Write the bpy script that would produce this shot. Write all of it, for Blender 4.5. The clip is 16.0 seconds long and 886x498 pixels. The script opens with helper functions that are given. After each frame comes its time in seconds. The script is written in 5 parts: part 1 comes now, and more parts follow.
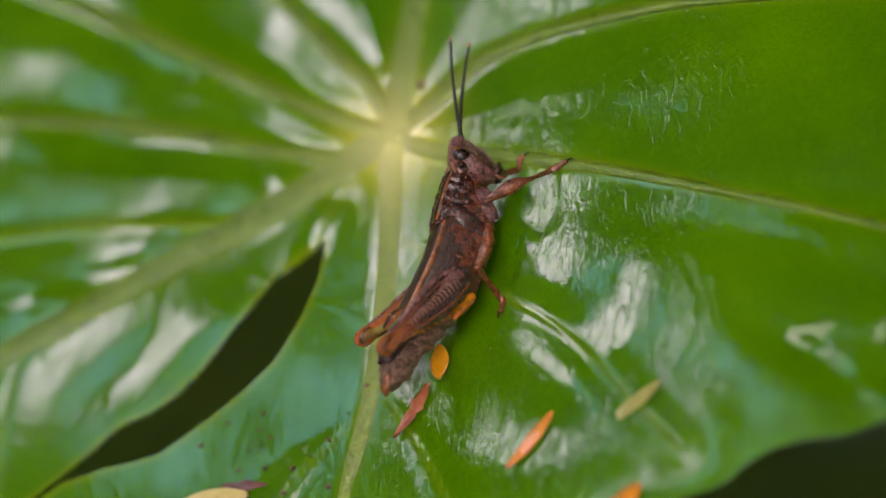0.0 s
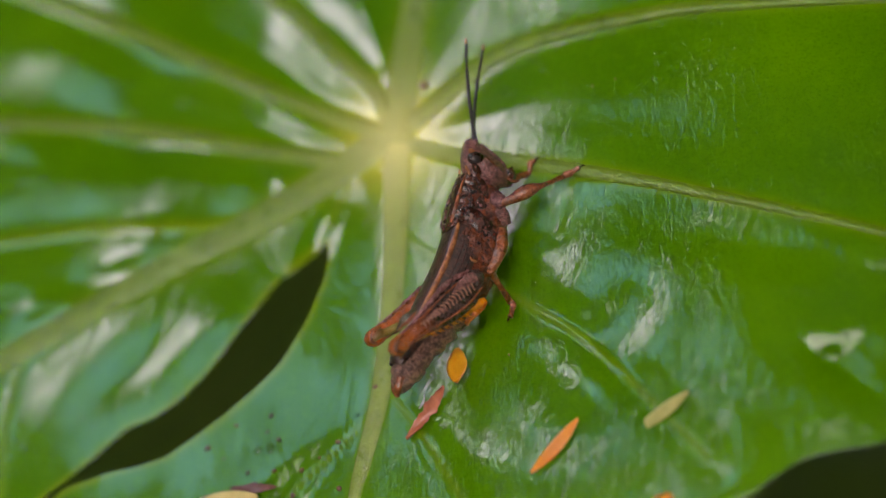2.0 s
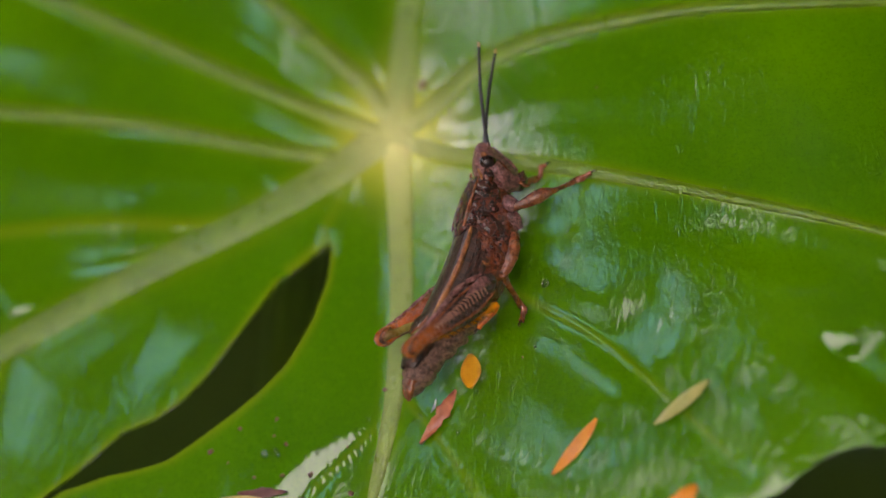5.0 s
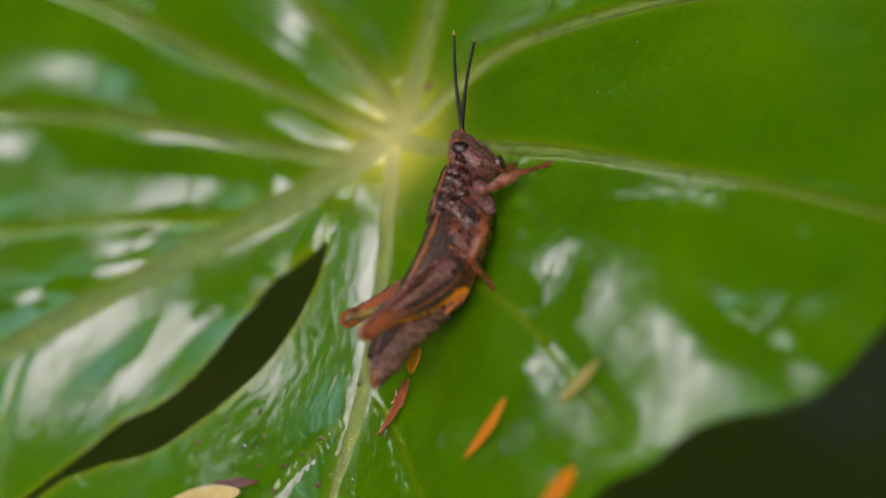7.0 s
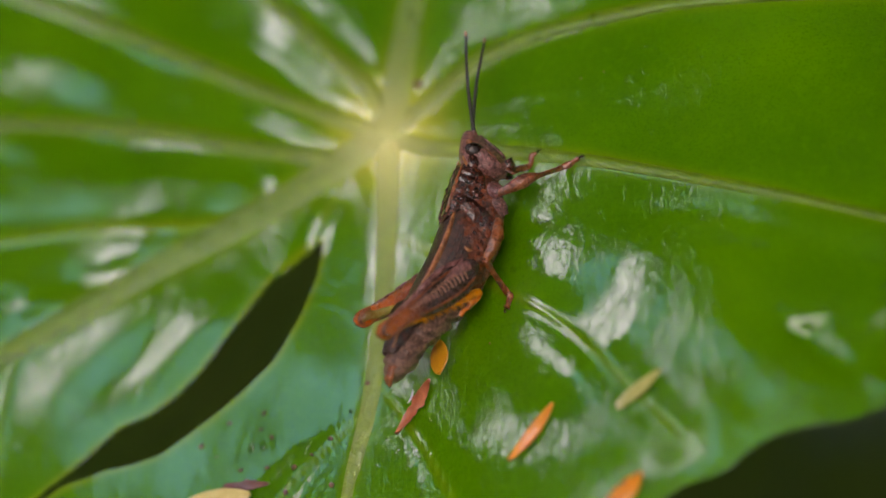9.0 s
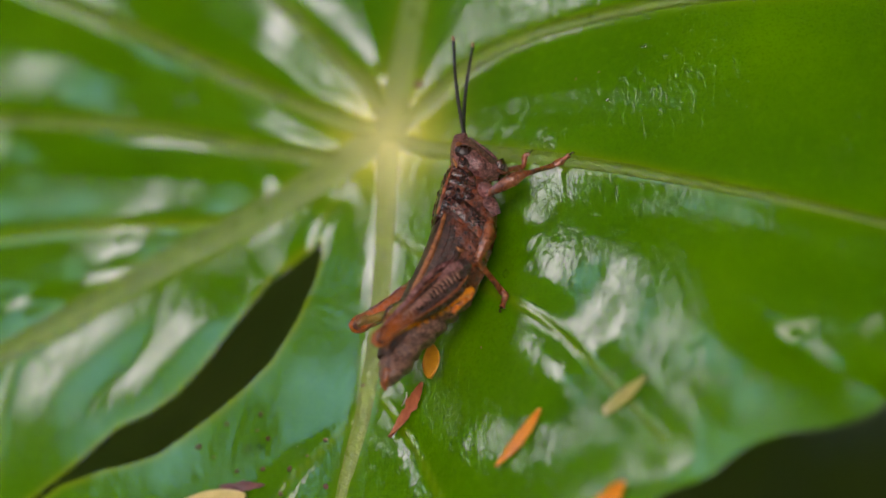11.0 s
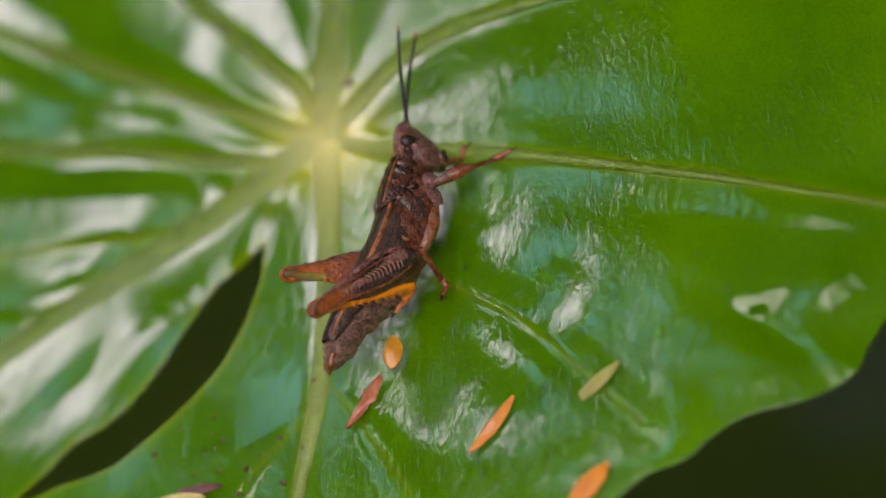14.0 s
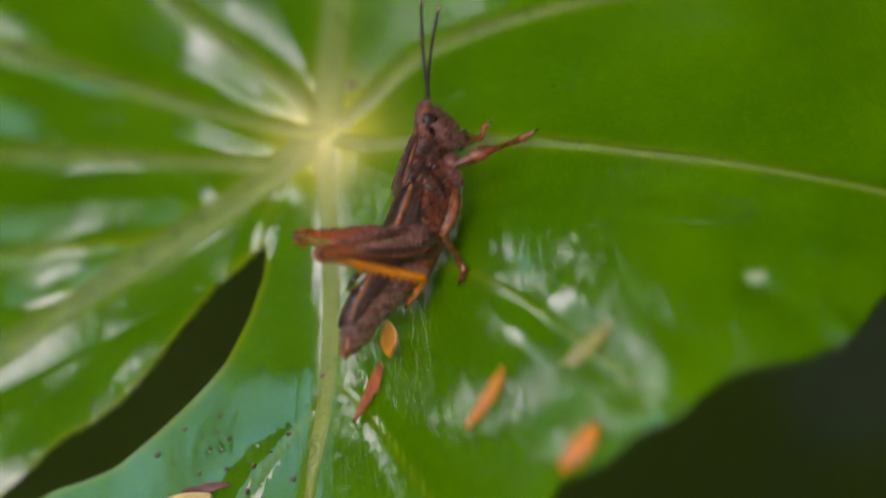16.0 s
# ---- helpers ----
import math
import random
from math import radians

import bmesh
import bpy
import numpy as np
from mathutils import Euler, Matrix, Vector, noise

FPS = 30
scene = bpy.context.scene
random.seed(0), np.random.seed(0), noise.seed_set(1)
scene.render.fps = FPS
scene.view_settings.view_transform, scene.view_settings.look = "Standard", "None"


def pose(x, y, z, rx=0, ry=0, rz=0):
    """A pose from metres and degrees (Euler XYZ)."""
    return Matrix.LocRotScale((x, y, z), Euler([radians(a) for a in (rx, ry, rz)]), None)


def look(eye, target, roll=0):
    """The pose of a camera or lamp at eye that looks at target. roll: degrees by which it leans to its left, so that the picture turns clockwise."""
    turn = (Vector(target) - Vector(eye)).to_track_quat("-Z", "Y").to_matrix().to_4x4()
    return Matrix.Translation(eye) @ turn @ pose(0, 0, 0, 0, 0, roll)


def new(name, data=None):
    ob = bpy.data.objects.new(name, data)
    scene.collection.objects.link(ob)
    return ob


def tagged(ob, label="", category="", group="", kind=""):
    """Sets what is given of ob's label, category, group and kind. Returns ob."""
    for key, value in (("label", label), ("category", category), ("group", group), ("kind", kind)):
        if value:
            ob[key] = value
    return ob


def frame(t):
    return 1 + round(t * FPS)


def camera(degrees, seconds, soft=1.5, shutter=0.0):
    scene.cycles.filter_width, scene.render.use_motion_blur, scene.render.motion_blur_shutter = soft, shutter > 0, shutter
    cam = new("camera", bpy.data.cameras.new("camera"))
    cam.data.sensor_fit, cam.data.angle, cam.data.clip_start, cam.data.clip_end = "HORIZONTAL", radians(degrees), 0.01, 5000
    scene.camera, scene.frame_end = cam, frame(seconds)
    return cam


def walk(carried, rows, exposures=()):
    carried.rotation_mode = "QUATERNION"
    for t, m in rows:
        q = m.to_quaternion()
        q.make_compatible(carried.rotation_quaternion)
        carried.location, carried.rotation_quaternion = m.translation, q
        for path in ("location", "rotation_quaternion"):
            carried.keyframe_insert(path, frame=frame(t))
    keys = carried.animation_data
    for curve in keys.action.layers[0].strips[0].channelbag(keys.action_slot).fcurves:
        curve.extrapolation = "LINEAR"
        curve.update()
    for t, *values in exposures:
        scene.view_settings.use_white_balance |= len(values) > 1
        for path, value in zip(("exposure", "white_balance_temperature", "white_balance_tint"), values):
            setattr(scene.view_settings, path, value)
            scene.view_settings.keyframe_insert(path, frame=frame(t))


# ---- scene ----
from mathutils import Quaternion

MM = 0.001

# camera: a macro lens that stands still, 18 cm from the insect, looking down at the leaf
FAR = 180.0                                   # distance of the sharp plane, in mm
TILT = radians(40)
EYE = Vector((0, -FAR * MM * math.cos(TILT), 0.6 + FAR * MM * math.sin(TILT)))
cam = camera(26.2, 16.0, 1.5, 0.5)
CAM = look(EYE, (0, 0, 0.6))
walk(cam, [(0, CAM), (16.0, CAM)], [(0, 0.38, 6900, 10), (16.0, 0.38, 6900, 10)])
cam.data.dof.use_dof = True
cam.data.dof.focus_distance = 0.1748
cam.data.dof.aperture_fstop = 8.5

# sky and sun: bright overcast light through openings in an added, unseen canopy
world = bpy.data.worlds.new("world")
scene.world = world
world.use_nodes = True
sky = world.node_tree.nodes.new("ShaderNodeTexSky")
sky.sky_type = "NISHITA"
sky.sun_disc = False
sky.sun_elevation, sky.sun_rotation = radians(34), radians(90 - 162)
sky.air_density, sky.dust_density, sky.ozone_density = 1.0, 0.6, 1.2
back = world.node_tree.nodes["Background"]
back.inputs["Strength"].default_value = 0.15
wn, wl = world.node_tree.nodes, world.node_tree.links      # an added, unseen ragged bank of bright cloud over the blue
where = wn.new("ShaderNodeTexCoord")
fill_cloud = wn.new("ShaderNodeTexNoise")
fill_cloud.inputs["Scale"].default_value, fill_cloud.inputs["Detail"].default_value, fill_cloud.inputs["Roughness"].default_value = 5.0, 5.0, 0.55
wl.new(where.outputs["Generated"], fill_cloud.inputs["Vector"])
side = wn.new("ShaderNodeVectorMath")                       # the added bank fills the sky behind the camera, to light the insect
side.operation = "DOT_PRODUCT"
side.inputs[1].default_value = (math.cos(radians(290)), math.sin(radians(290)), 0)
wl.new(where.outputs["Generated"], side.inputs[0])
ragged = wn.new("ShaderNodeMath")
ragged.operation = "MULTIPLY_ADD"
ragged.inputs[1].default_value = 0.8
wl.new(fill_cloud.outputs["Fac"], ragged.inputs[0])
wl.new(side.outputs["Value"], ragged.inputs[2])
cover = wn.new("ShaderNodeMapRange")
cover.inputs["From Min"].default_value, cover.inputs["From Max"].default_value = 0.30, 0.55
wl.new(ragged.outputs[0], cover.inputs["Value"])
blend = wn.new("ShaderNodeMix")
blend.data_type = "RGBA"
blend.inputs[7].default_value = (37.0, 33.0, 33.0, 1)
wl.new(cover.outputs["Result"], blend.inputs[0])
sheen_veil = wn.new("ShaderNodeMix")                              # thin bright haze added over the blue, tinted for cyan sheen on the leaf
sheen_veil.data_type = "RGBA"
sheen_veil.inputs[0].default_value = 0.5
sheen_veil.inputs[7].default_value = (8.0, 23.0, 31.0, 1)
wl.new(sky.outputs[0], sheen_veil.inputs[6])
wl.new(sheen_veil.outputs[2], blend.inputs[6])
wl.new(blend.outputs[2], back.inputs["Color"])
sun = new("sun", bpy.data.lights.new("sun", "SUN"))
sun.data.energy, sun.data.angle, sun.data.color = 0.60, radians(20), (1.0, 0.67, 0.78)     # veiled, so wide and soft
bearing, height = radians(162), radians(34)
sun.matrix_world = look((3 * math.cos(bearing) * math.cos(height), 3 * math.sin(bearing) * math.cos(height), 0.6 + 3 * math.sin(height)), (0, 0, 0.6))

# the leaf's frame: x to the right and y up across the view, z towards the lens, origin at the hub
GAPS = (2.0, 0.44)            # small gaps in the added canopy: where in the pattern, how sparse
LIGHT_OPENINGS = [(162, 34, 8.2), (182, 50, 7), (252, 50, 18)]     # openings placed to aim light and leaf reflections: bearing, height, half width in degrees
HUB = (-5.248, 11.465, -12.0)


def in_view(x, y, z):
    """Pose at a place given in mm across the view, z towards the lens from the sharp plane."""
    return CAM @ Matrix.Translation(Vector((x, y, z - FAR)) * MM)


# ---------------------------------------------------------------- materials
def material(name):
    m = bpy.data.materials.new(name)
    m.use_nodes = True
    nodes, links = m.node_tree.nodes, m.node_tree.links
    return m, nodes, links, nodes["Principled BSDF"]


def node(nodes, kind, **values):
    n = nodes.new(kind)
    for key, value in values.items():
        n.inputs[key].default_value = value
    return n


def ramp(nodes, links, source, stops):
    r = nodes.new("ShaderNodeValToRGB")
    e = r.color_ramp.elements
    while len(e) < len(stops):
        e.new(0.5)
    for el, (p, c) in zip(e, stops):
        el.position, el.color = p, (*c, 1)
    links.new(source, r.inputs["Fac"])
    return r.outputs["Color"]


def coords(nodes, links, scale=(1, 1, 1), turn=(0, 0, 0)):
    tc = nodes.new("ShaderNodeTexCoord")
    mp = nodes.new("ShaderNodeMapping")
    mp.inputs["Scale"].default_value = scale
    mp.inputs["Rotation"].default_value = [radians(a) for a in turn]
    links.new(tc.outputs["Object"], mp.inputs["Vector"])
    return mp.outputs["Vector"]


def noise_tex(nodes, links, vec, scale, detail=4.0, rough=0.55, distort=0.0):
    n = node(nodes, "ShaderNodeTexNoise", Scale=scale, Detail=detail, Roughness=rough, Distortion=distort)
    links.new(vec, n.inputs["Vector"])
    return n.outputs["Fac"]


def mixed(nodes, links, a, b, fac, blend="MIX"):
    m = nodes.new("ShaderNodeMix")
    m.data_type, m.blend_type = "RGBA", blend
    for k, v in ((6, a), (7, b), (0, fac)):
        if isinstance(v, (int, float)):
            m.inputs[k].default_value = v
        elif isinstance(v, tuple):
            m.inputs[k].default_value = (*v, 1)
        else:
            links.new(v, m.inputs[k])
    return m.outputs[2]


def spread(nodes, links, source, a, b, lo, hi):
    r = nodes.new("ShaderNodeMapRange")
    for k, v in zip(("From Min", "From Max", "To Min", "To Max"), (a, b, lo, hi)):
        r.inputs[k].default_value = v
    links.new(source, r.inputs["Value"])
    return r.outputs["Result"]


def times(nodes, links, a, b, op="MULTIPLY"):
    m = nodes.new("ShaderNodeMath")
    m.operation = op
    for k, v in ((0, a), (1, b)):
        if isinstance(v, (int, float)):
            m.inputs[k].default_value = v
        else:
            links.new(v, m.inputs[k])
    return m.outputs[0]


def bumped(nodes, links, bsdf, height, distance, strength=1.0, under=None):
    b = nodes.new("ShaderNodeBump")
    b.inputs["Strength"].default_value = strength
    b.inputs["Distance"].default_value = distance
    links.new(height, b.inputs["Height"])
    if under:
        links.new(under, b.inputs["Normal"])
    links.new(b.outputs["Normal"], bsdf.inputs["Normal"])
    return b.outputs["Normal"]


def leaf_material():
    m, nodes, links, bsdf = material("wet green leaf")
    flat = coords(nodes, links)
    big = noise_tex(nodes, links, flat, 60, 3)
    fine = noise_tex(nodes, links, flat, 900, 5, 0.6)
    green = ramp(nodes, links, big, [(0.3, (0.056, 0.180, 0.0004)), (0.7, (0.096, 0.256, 0.0005))])
    green = mixed(nodes, links, green, (0.115, 0.300, 0.001), spread(nodes, links, fine, 0.5, 0.8, 0, 0.4))
    mesh = noise_tex(nodes, links, flat, 3200, 5, 0.7)
    green = mixed(nodes, links, green, (0.020, 0.105, 0.0004), spread(nodes, links, mesh, 0.50, 0.68, 0, 0.4))
    # vein mask; it also carries the highlight painted on the slot's rim
    vein = nodes.new("ShaderNodeAttribute")
    vein.attribute_name = "vein"
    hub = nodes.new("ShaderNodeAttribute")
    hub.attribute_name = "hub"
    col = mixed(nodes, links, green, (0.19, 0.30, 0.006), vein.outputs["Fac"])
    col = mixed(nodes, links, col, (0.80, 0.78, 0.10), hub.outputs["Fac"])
    links.new(col, bsdf.inputs["Base Color"])
    streak = noise_tex(nodes, links, coords(nodes, links, (1.0, 0.28, 1.0), (0, 0, 35)), 1250, 4, 0.6, 0.9)
    film = noise_tex(nodes, links, flat, 260, 4, 0.6, 0.8)
    links.new(spread(nodes, links, film, 0.35, 0.7, 0.36, 0.5), bsdf.inputs["Roughness"])
    bsdf.inputs["IOR"].default_value = 1.45
    bsdf.inputs["Specular IOR Level"].default_value = 0.04
    wet = noise_tex(nodes, links, coords(nodes, links, (1.0, 0.5, 1.0), (0, 0, 35)), 150, 7, 0.68, 0.9)
    links.new(spread(nodes, links, wet, 0.40, 0.56, 0.55, 1.0), bsdf.inputs["Coat Weight"])
    bsdf.inputs["Coat IOR"].default_value = 1.55
    links.new(spread(nodes, links, film, 0.4, 0.7, 0.01, 0.035), bsdf.inputs["Coat Roughness"])
    across = nodes.new("ShaderNodeSeparateXYZ")          # the blade is finely wrinkled to the right of the midrib
    links.new(flat, across.inputs[0])
    mask = spread(nodes, links, noise_tex(nodes, links, flat, 70, 3), 0.42, 0.60, 0.4, 1.2)
    mask = times(nodes, links, mask, spread(nodes, links, across.outputs["X"], -0.004, 0.008, 0.42, 1.0))
    broad = nodes.new("ShaderNodeBump")
    broad.inputs["Strength"].default_value, broad.inputs["Distance"].default_value = 1.0, 0.00010
    links.new(noise_tex(nodes, links, coords(nodes, links, (1.0, 0.45, 1.0), (0, 0, 35)), 210, 3, 0.5, 0.7), broad.inputs["Height"])
    b = nodes.new("ShaderNodeBump")
    b.inputs["Strength"].default_value, b.inputs["Distance"].default_value = 1.0, 0.00013
    links.new(broad.outputs["Normal"], b.inputs["Normal"])
    links.new(times(nodes, links, streak, mask), b.inputs["Height"])
    links.new(b.outputs["Normal"], bsdf.inputs["Normal"])
    links.new(b.outputs["Normal"], bsdf.inputs["Coat Normal"])
    return m


def vein_material():
    m, nodes, links, bsdf = material("pale green vein")
    along = noise_tex(nodes, links, coords(nodes, links), 500, 4)
    green = ramp(nodes, links, along, [(0.3, (0.115, 0.225, 0.003)), (0.7, (0.175, 0.295, 0.007))])
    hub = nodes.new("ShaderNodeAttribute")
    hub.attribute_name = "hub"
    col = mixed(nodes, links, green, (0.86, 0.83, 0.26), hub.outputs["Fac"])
    links.new(col, bsdf.inputs["Base Color"])
    links.new(spread(nodes, links, along, 0.3, 0.7, 0.25, 0.5), bsdf.inputs["Roughness"])
    bsdf.inputs["Coat Weight"].default_value = 0.8
    bsdf.inputs["Coat Roughness"].default_value = 0.06
    fine = noise_tex(nodes, links, coords(nodes, links), 2200, 4, 0.6, 0.6)
    wet = bumped(nodes, links, bsdf, fine, 0.0003, 0.7, bumped(nodes, links, bsdf, along, 0.0003, 0.6))
    links.new(wet, bsdf.inputs["Coat Normal"])
    return m


def body_material(name, dark, light, rough=(0.2, 0.5), spots=1400, relief=0.0002, film=0.35):
    m, nodes, links, bsdf = material(name)
    vec = coords(nodes, links)
    a = noise_tex(nodes, links, vec, spots * 1.5, 6, 0.65, 0.8)
    b = noise_tex(nodes, links, vec, spots * 0.6, 5, 0.65, 0.5)
    pits = nodes.new("ShaderNodeTexVoronoi")
    pits.inputs["Scale"].default_value = spots * 3.0
    links.new(vec, pits.inputs["Vector"])
    col = ramp(nodes, links, a, [(0.38, dark), (0.62, light)])
    col = mixed(nodes, links, col, tuple(0.3 * c for c in dark), spread(nodes, links, b, 0.52, 0.66, 0, 0.7))
    links.new(col, bsdf.inputs["Base Color"])
    links.new(spread(nodes, links, b, 0.35, 0.65, *rough), bsdf.inputs["Roughness"])
    bsdf.inputs["Coat Weight"].default_value = film
    bsdf.inputs["Coat IOR"].default_value = 1.5
    bsdf.inputs["Coat Roughness"].default_value = 0.02
    first = bumped(nodes, links, bsdf, pits.outputs["Distance"], relief * 0.4, 0.7)
    bumped(nodes, links, bsdf, a, relief * 0.4, 1.0, first)
    wet = nodes.new("ShaderNodeBump")
    wet.inputs["Strength"].default_value, wet.inputs["Distance"].default_value = 0.9, relief * 0.55
    links.new(noise_tex(nodes, links, vec, spots * 0.9, 3, 0.5), wet.inputs["Height"])
    links.new(wet.outputs["Normal"], bsdf.inputs["Coat Normal"])
    return m


def graded_material(name, a, b, c, lo, mid, hi, rough=(0.15, 0.4), spots=1500, relief=0.00015, film=0.5):
    """Colours that change along the part's own x axis, in mm."""
    m, nodes, links, bsdf = material(name)
    tc = nodes.new("ShaderNodeTexCoord")
    sep = nodes.new("ShaderNodeSeparateXYZ")
    links.new(tc.outputs["Object"], sep.inputs[0])
    n = noise_tex(nodes, links, tc.outputs["Object"], spots, 5, 0.6, 0.4)
    x = times(nodes, links, sep.outputs["X"], times(nodes, links, spread(nodes, links, n, 0, 1, -1, 1), 1.2 * MM), "ADD")
    f = spread(nodes, links, x, lo * MM, hi * MM, 0, 1)
    col = ramp(nodes, links, f, [(0.0, a), ((mid - lo) / (hi - lo), b), (1.0, c)])
    col = mixed(nodes, links, col, tuple(0.3 * q for q in b), spread(nodes, links, n, 0.5, 0.75, 0, 0.75))
    links.new(col, bsdf.inputs["Base Color"])
    links.new(spread(nodes, links, n, 0.3, 0.7, *rough), bsdf.inputs["Roughness"])
    bsdf.inputs["Coat Weight"].default_value = film
    bsdf.inputs["Coat IOR"].default_value = 1.5
    bsdf.inputs["Coat Roughness"].default_value = 0.05
    second = bumped(nodes, links, bsdf, n, relief * 2, 1.0)
    links.new(second, bsdf.inputs["Coat Normal"])
    return m


def ground_material():
    m, nodes, links, bsdf = material("dark forest soil")
    vec = coords(nodes, links)
    a = noise_tex(nodes, links, vec, 9, 6, 0.65)
    links.new(ramp(nodes, links, a, [(0.3, (0.030, 0.062, 0.006)), (0.75, (0.058, 0.080, 0.014))]), bsdf.inputs["Base Color"])
    bsdf.inputs["Roughness"].default_value = 0.95
    bsdf.inputs["Specular IOR Level"].default_value = 0.1
    bumped(nodes, links, bsdf, a, 0.03)
    return m


def canopy_material():
    m, nodes, links, bsdf = material("dark added canopy")
    vec = coords(nodes, links)
    a = noise_tex(nodes, links, vec, 7, 6, 0.65)
    links.new(ramp(nodes, links, a, [(0.3, (0.010, 0.022, 0.006)), (0.75, (0.045, 0.080, 0.025))]), bsdf.inputs["Base Color"])
    bsdf.inputs["Roughness"].default_value = 0.9
    bsdf.inputs["Specular IOR Level"].default_value = 0.1
    bumped(nodes, links, bsdf, a, 0.08)
    return m


LEAF = leaf_material()
VEIN = vein_material()
BROWN = body_material("dark brown wet cuticle", (0.020, 0.005, 0.003), (0.130, 0.028, 0.012), (0.10, 0.25), 1500, 0.0004, 1.0)
HEAD = body_material("brown speckled head", (0.090, 0.028, 0.026), (0.420, 0.175, 0.160), (0.25, 0.4), 1900, 0.0005, 0.8)
BELLY = body_material("rusty brown underside", (0.048, 0.010, 0.005), (0.280, 0.072, 0.028), (0.15, 0.4), 1300, 0.0004, 0.7)
ABDOMEN = body_material("grey-brown mottled abdomen", (0.070, 0.030, 0.021), (0.420, 0.225, 0.165), (0.3, 0.55), 1900, 0.0005, 0.4)
WING = body_material("dark brown wing case", (0.020, 0.008, 0.005), (0.090, 0.035, 0.022), (0.3, 0.5), 1500, 0.0002, 0.4)
STRIPE = body_material("tan wing edge", (0.230, 0.075, 0.022), (0.480, 0.190, 0.062), (0.3, 0.5), 1500, 0.0001, 0.3)
LEG = body_material("rusty brown leg", (0.130, 0.032, 0.012), (0.420, 0.130, 0.048), (0.12, 0.35), 1300, 0.0003, 0.8)
FEMUR = graded_material("brown jumping leg with rusty knee", (0.044, 0.012, 0.008), (0.048, 0.011, 0.006), (0.520, 0.125, 0.016), 0, 6.0, 9.2, spots=2400, relief=0.00025, film=0.9)
FEMUR_IN = graded_material("banded inner jumping leg", (0.180, 0.050, 0.030), (0.330, 0.080, 0.030), (0.620, 0.135, 0.016), 1.0, 5.0, 8.6, spots=2400, relief=0.00025, film=0.9)
CHEVRON = body_material("pale herringbone ridge", (0.300, 0.120, 0.070), (0.560, 0.290, 0.190), (0.25, 0.5), 2000, 0.0001, 0.4)
CREST = body_material("glossy purple-brown ridge", (0.160, 0.055, 0.050), (0.450, 0.210, 0.200), (0.05, 0.14), 1300, 0.0004, 1.0)
TIBIA = graded_material("orange shin", (0.420, 0.170, 0.080), (0.820, 0.290, 0.008), (0.840, 0.290, 0.008), 0, 3.5, 10, spots=600)
TIBIA_IN = graded_material("yellow-green shin", (0.200, 0.080, 0.030), (0.500, 0.440, 0.080), (0.750, 0.300, 0.030), 0, 4.0, 10, spots=600)
CREAMY = body_material("cream leg spot", (0.480, 0.260, 0.110), (0.620, 0.400, 0.200), (0.3, 0.5), 2000, 0.0001, 0.3)
TIBIA_FOOT = body_material("orange foot", (0.480, 0.110, 0.016), (0.760, 0.250, 0.030), (0.15, 0.35), 1500, 0.0002, 0.6)
EYEBALL = body_material("dark dull eye", (0.010, 0.005, 0.004), (0.050, 0.022, 0.015), (0.2, 0.35), 2600, 0.00008, 0.3)
FEELER = body_material("black feeler", (0.006, 0.005, 0.005), (0.030, 0.024, 0.020), (0.35, 0.6), 3000, 0.00005, 0.1)
FEELERTIP = body_material("pale feeler tip", (0.50, 0.28, 0.10), (0.65, 0.42, 0.20), (0.4, 0.6), 2000, 0.00003, 0.1)
SOIL = ground_material()
CANOPY = canopy_material()


# ---------------------------------------------------------------- mesh helpers
def spline(points, count):
    """Catmull-Rom through points (rows of numbers), count samples."""
    p = np.array(points, float)
    p = np.vstack([2 * p[0] - p[1], p, 2 * p[-1] - p[-2]])
    out = []
    for k in np.linspace(0, len(p) - 3 - 1e-9, count):
        i, u = int(k), k - int(k)
        a, b, c, d = p[i:i + 4]
        out.append(0.5 * (2 * b + (c - a) * u + (2 * a - 5 * b + 4 * c - d) * u * u + (3 * b - a - 3 * c + d) * u ** 3))
    return np.array(out)


def part(name, bm, mat, parent, label=""):
    """Links a bmesh, made in mm, as one smooth mesh object under a thing or a part."""
    me = bpy.data.meshes.new(name)
    bmesh.ops.scale(bm, vec=(MM, MM, MM), verts=bm.verts)
    bmesh.ops.recalc_face_normals(bm, faces=bm.faces)
    bm.to_mesh(me)
    bm.free()
    for f in me.polygons:
        f.use_smooth = True
    me.materials.append(mat)
    ob = new(name, me)
    ob.parent = parent
    return tagged(ob, label)


def skin(bm, rings, close=True):
    """Joins rings of points into a skin with capped ends."""
    made = [[bm.verts.new(p) for p in ring] for ring in rings]
    n = len(made[0])
    for a, b in zip(made, made[1:]):
        for i in range(n):
            bm.faces.new((a[i], a[(i + 1) % n], b[(i + 1) % n], b[i]))
    if close:
        bm.faces.new(made[0][::-1])
        bm.faces.new(made[-1])
    return bm


def tube(bm, points, radii, sides=10, count=24, flat=1.0, lumps=0.0):
    """A smooth round limb through points with the given radii; flat squeezes it sideways."""
    rows = spline([(*p, r) for p, r in zip(points, radii)], count)
    rings = []
    side = Vector((0, 1, 0))
    for i, (x, y, z, r) in enumerate(rows):
        a, b = rows[max(i - 1, 0)], rows[min(i + 1, count - 1)]
        way = Vector(b[:3] - a[:3]).normalized()
        up = way.cross(side)
        up = up.normalized() if up.length > 1e-4 else Vector((0, 0, 1))
        s = up.cross(way).normalized()
        ring = []
        for k in range(sides):
            t = 2 * math.pi * k / sides
            q = max(r, 0.01) * (1 + lumps * noise.noise(Vector((x * 1.7, t * 1.3, z * 1.7))))
            ring.append(Vector((x, y, z)) + s * (q * flat * math.cos(t)) + up * (q * math.sin(t)))
        rings.append(ring)
    return skin(bm, rings)


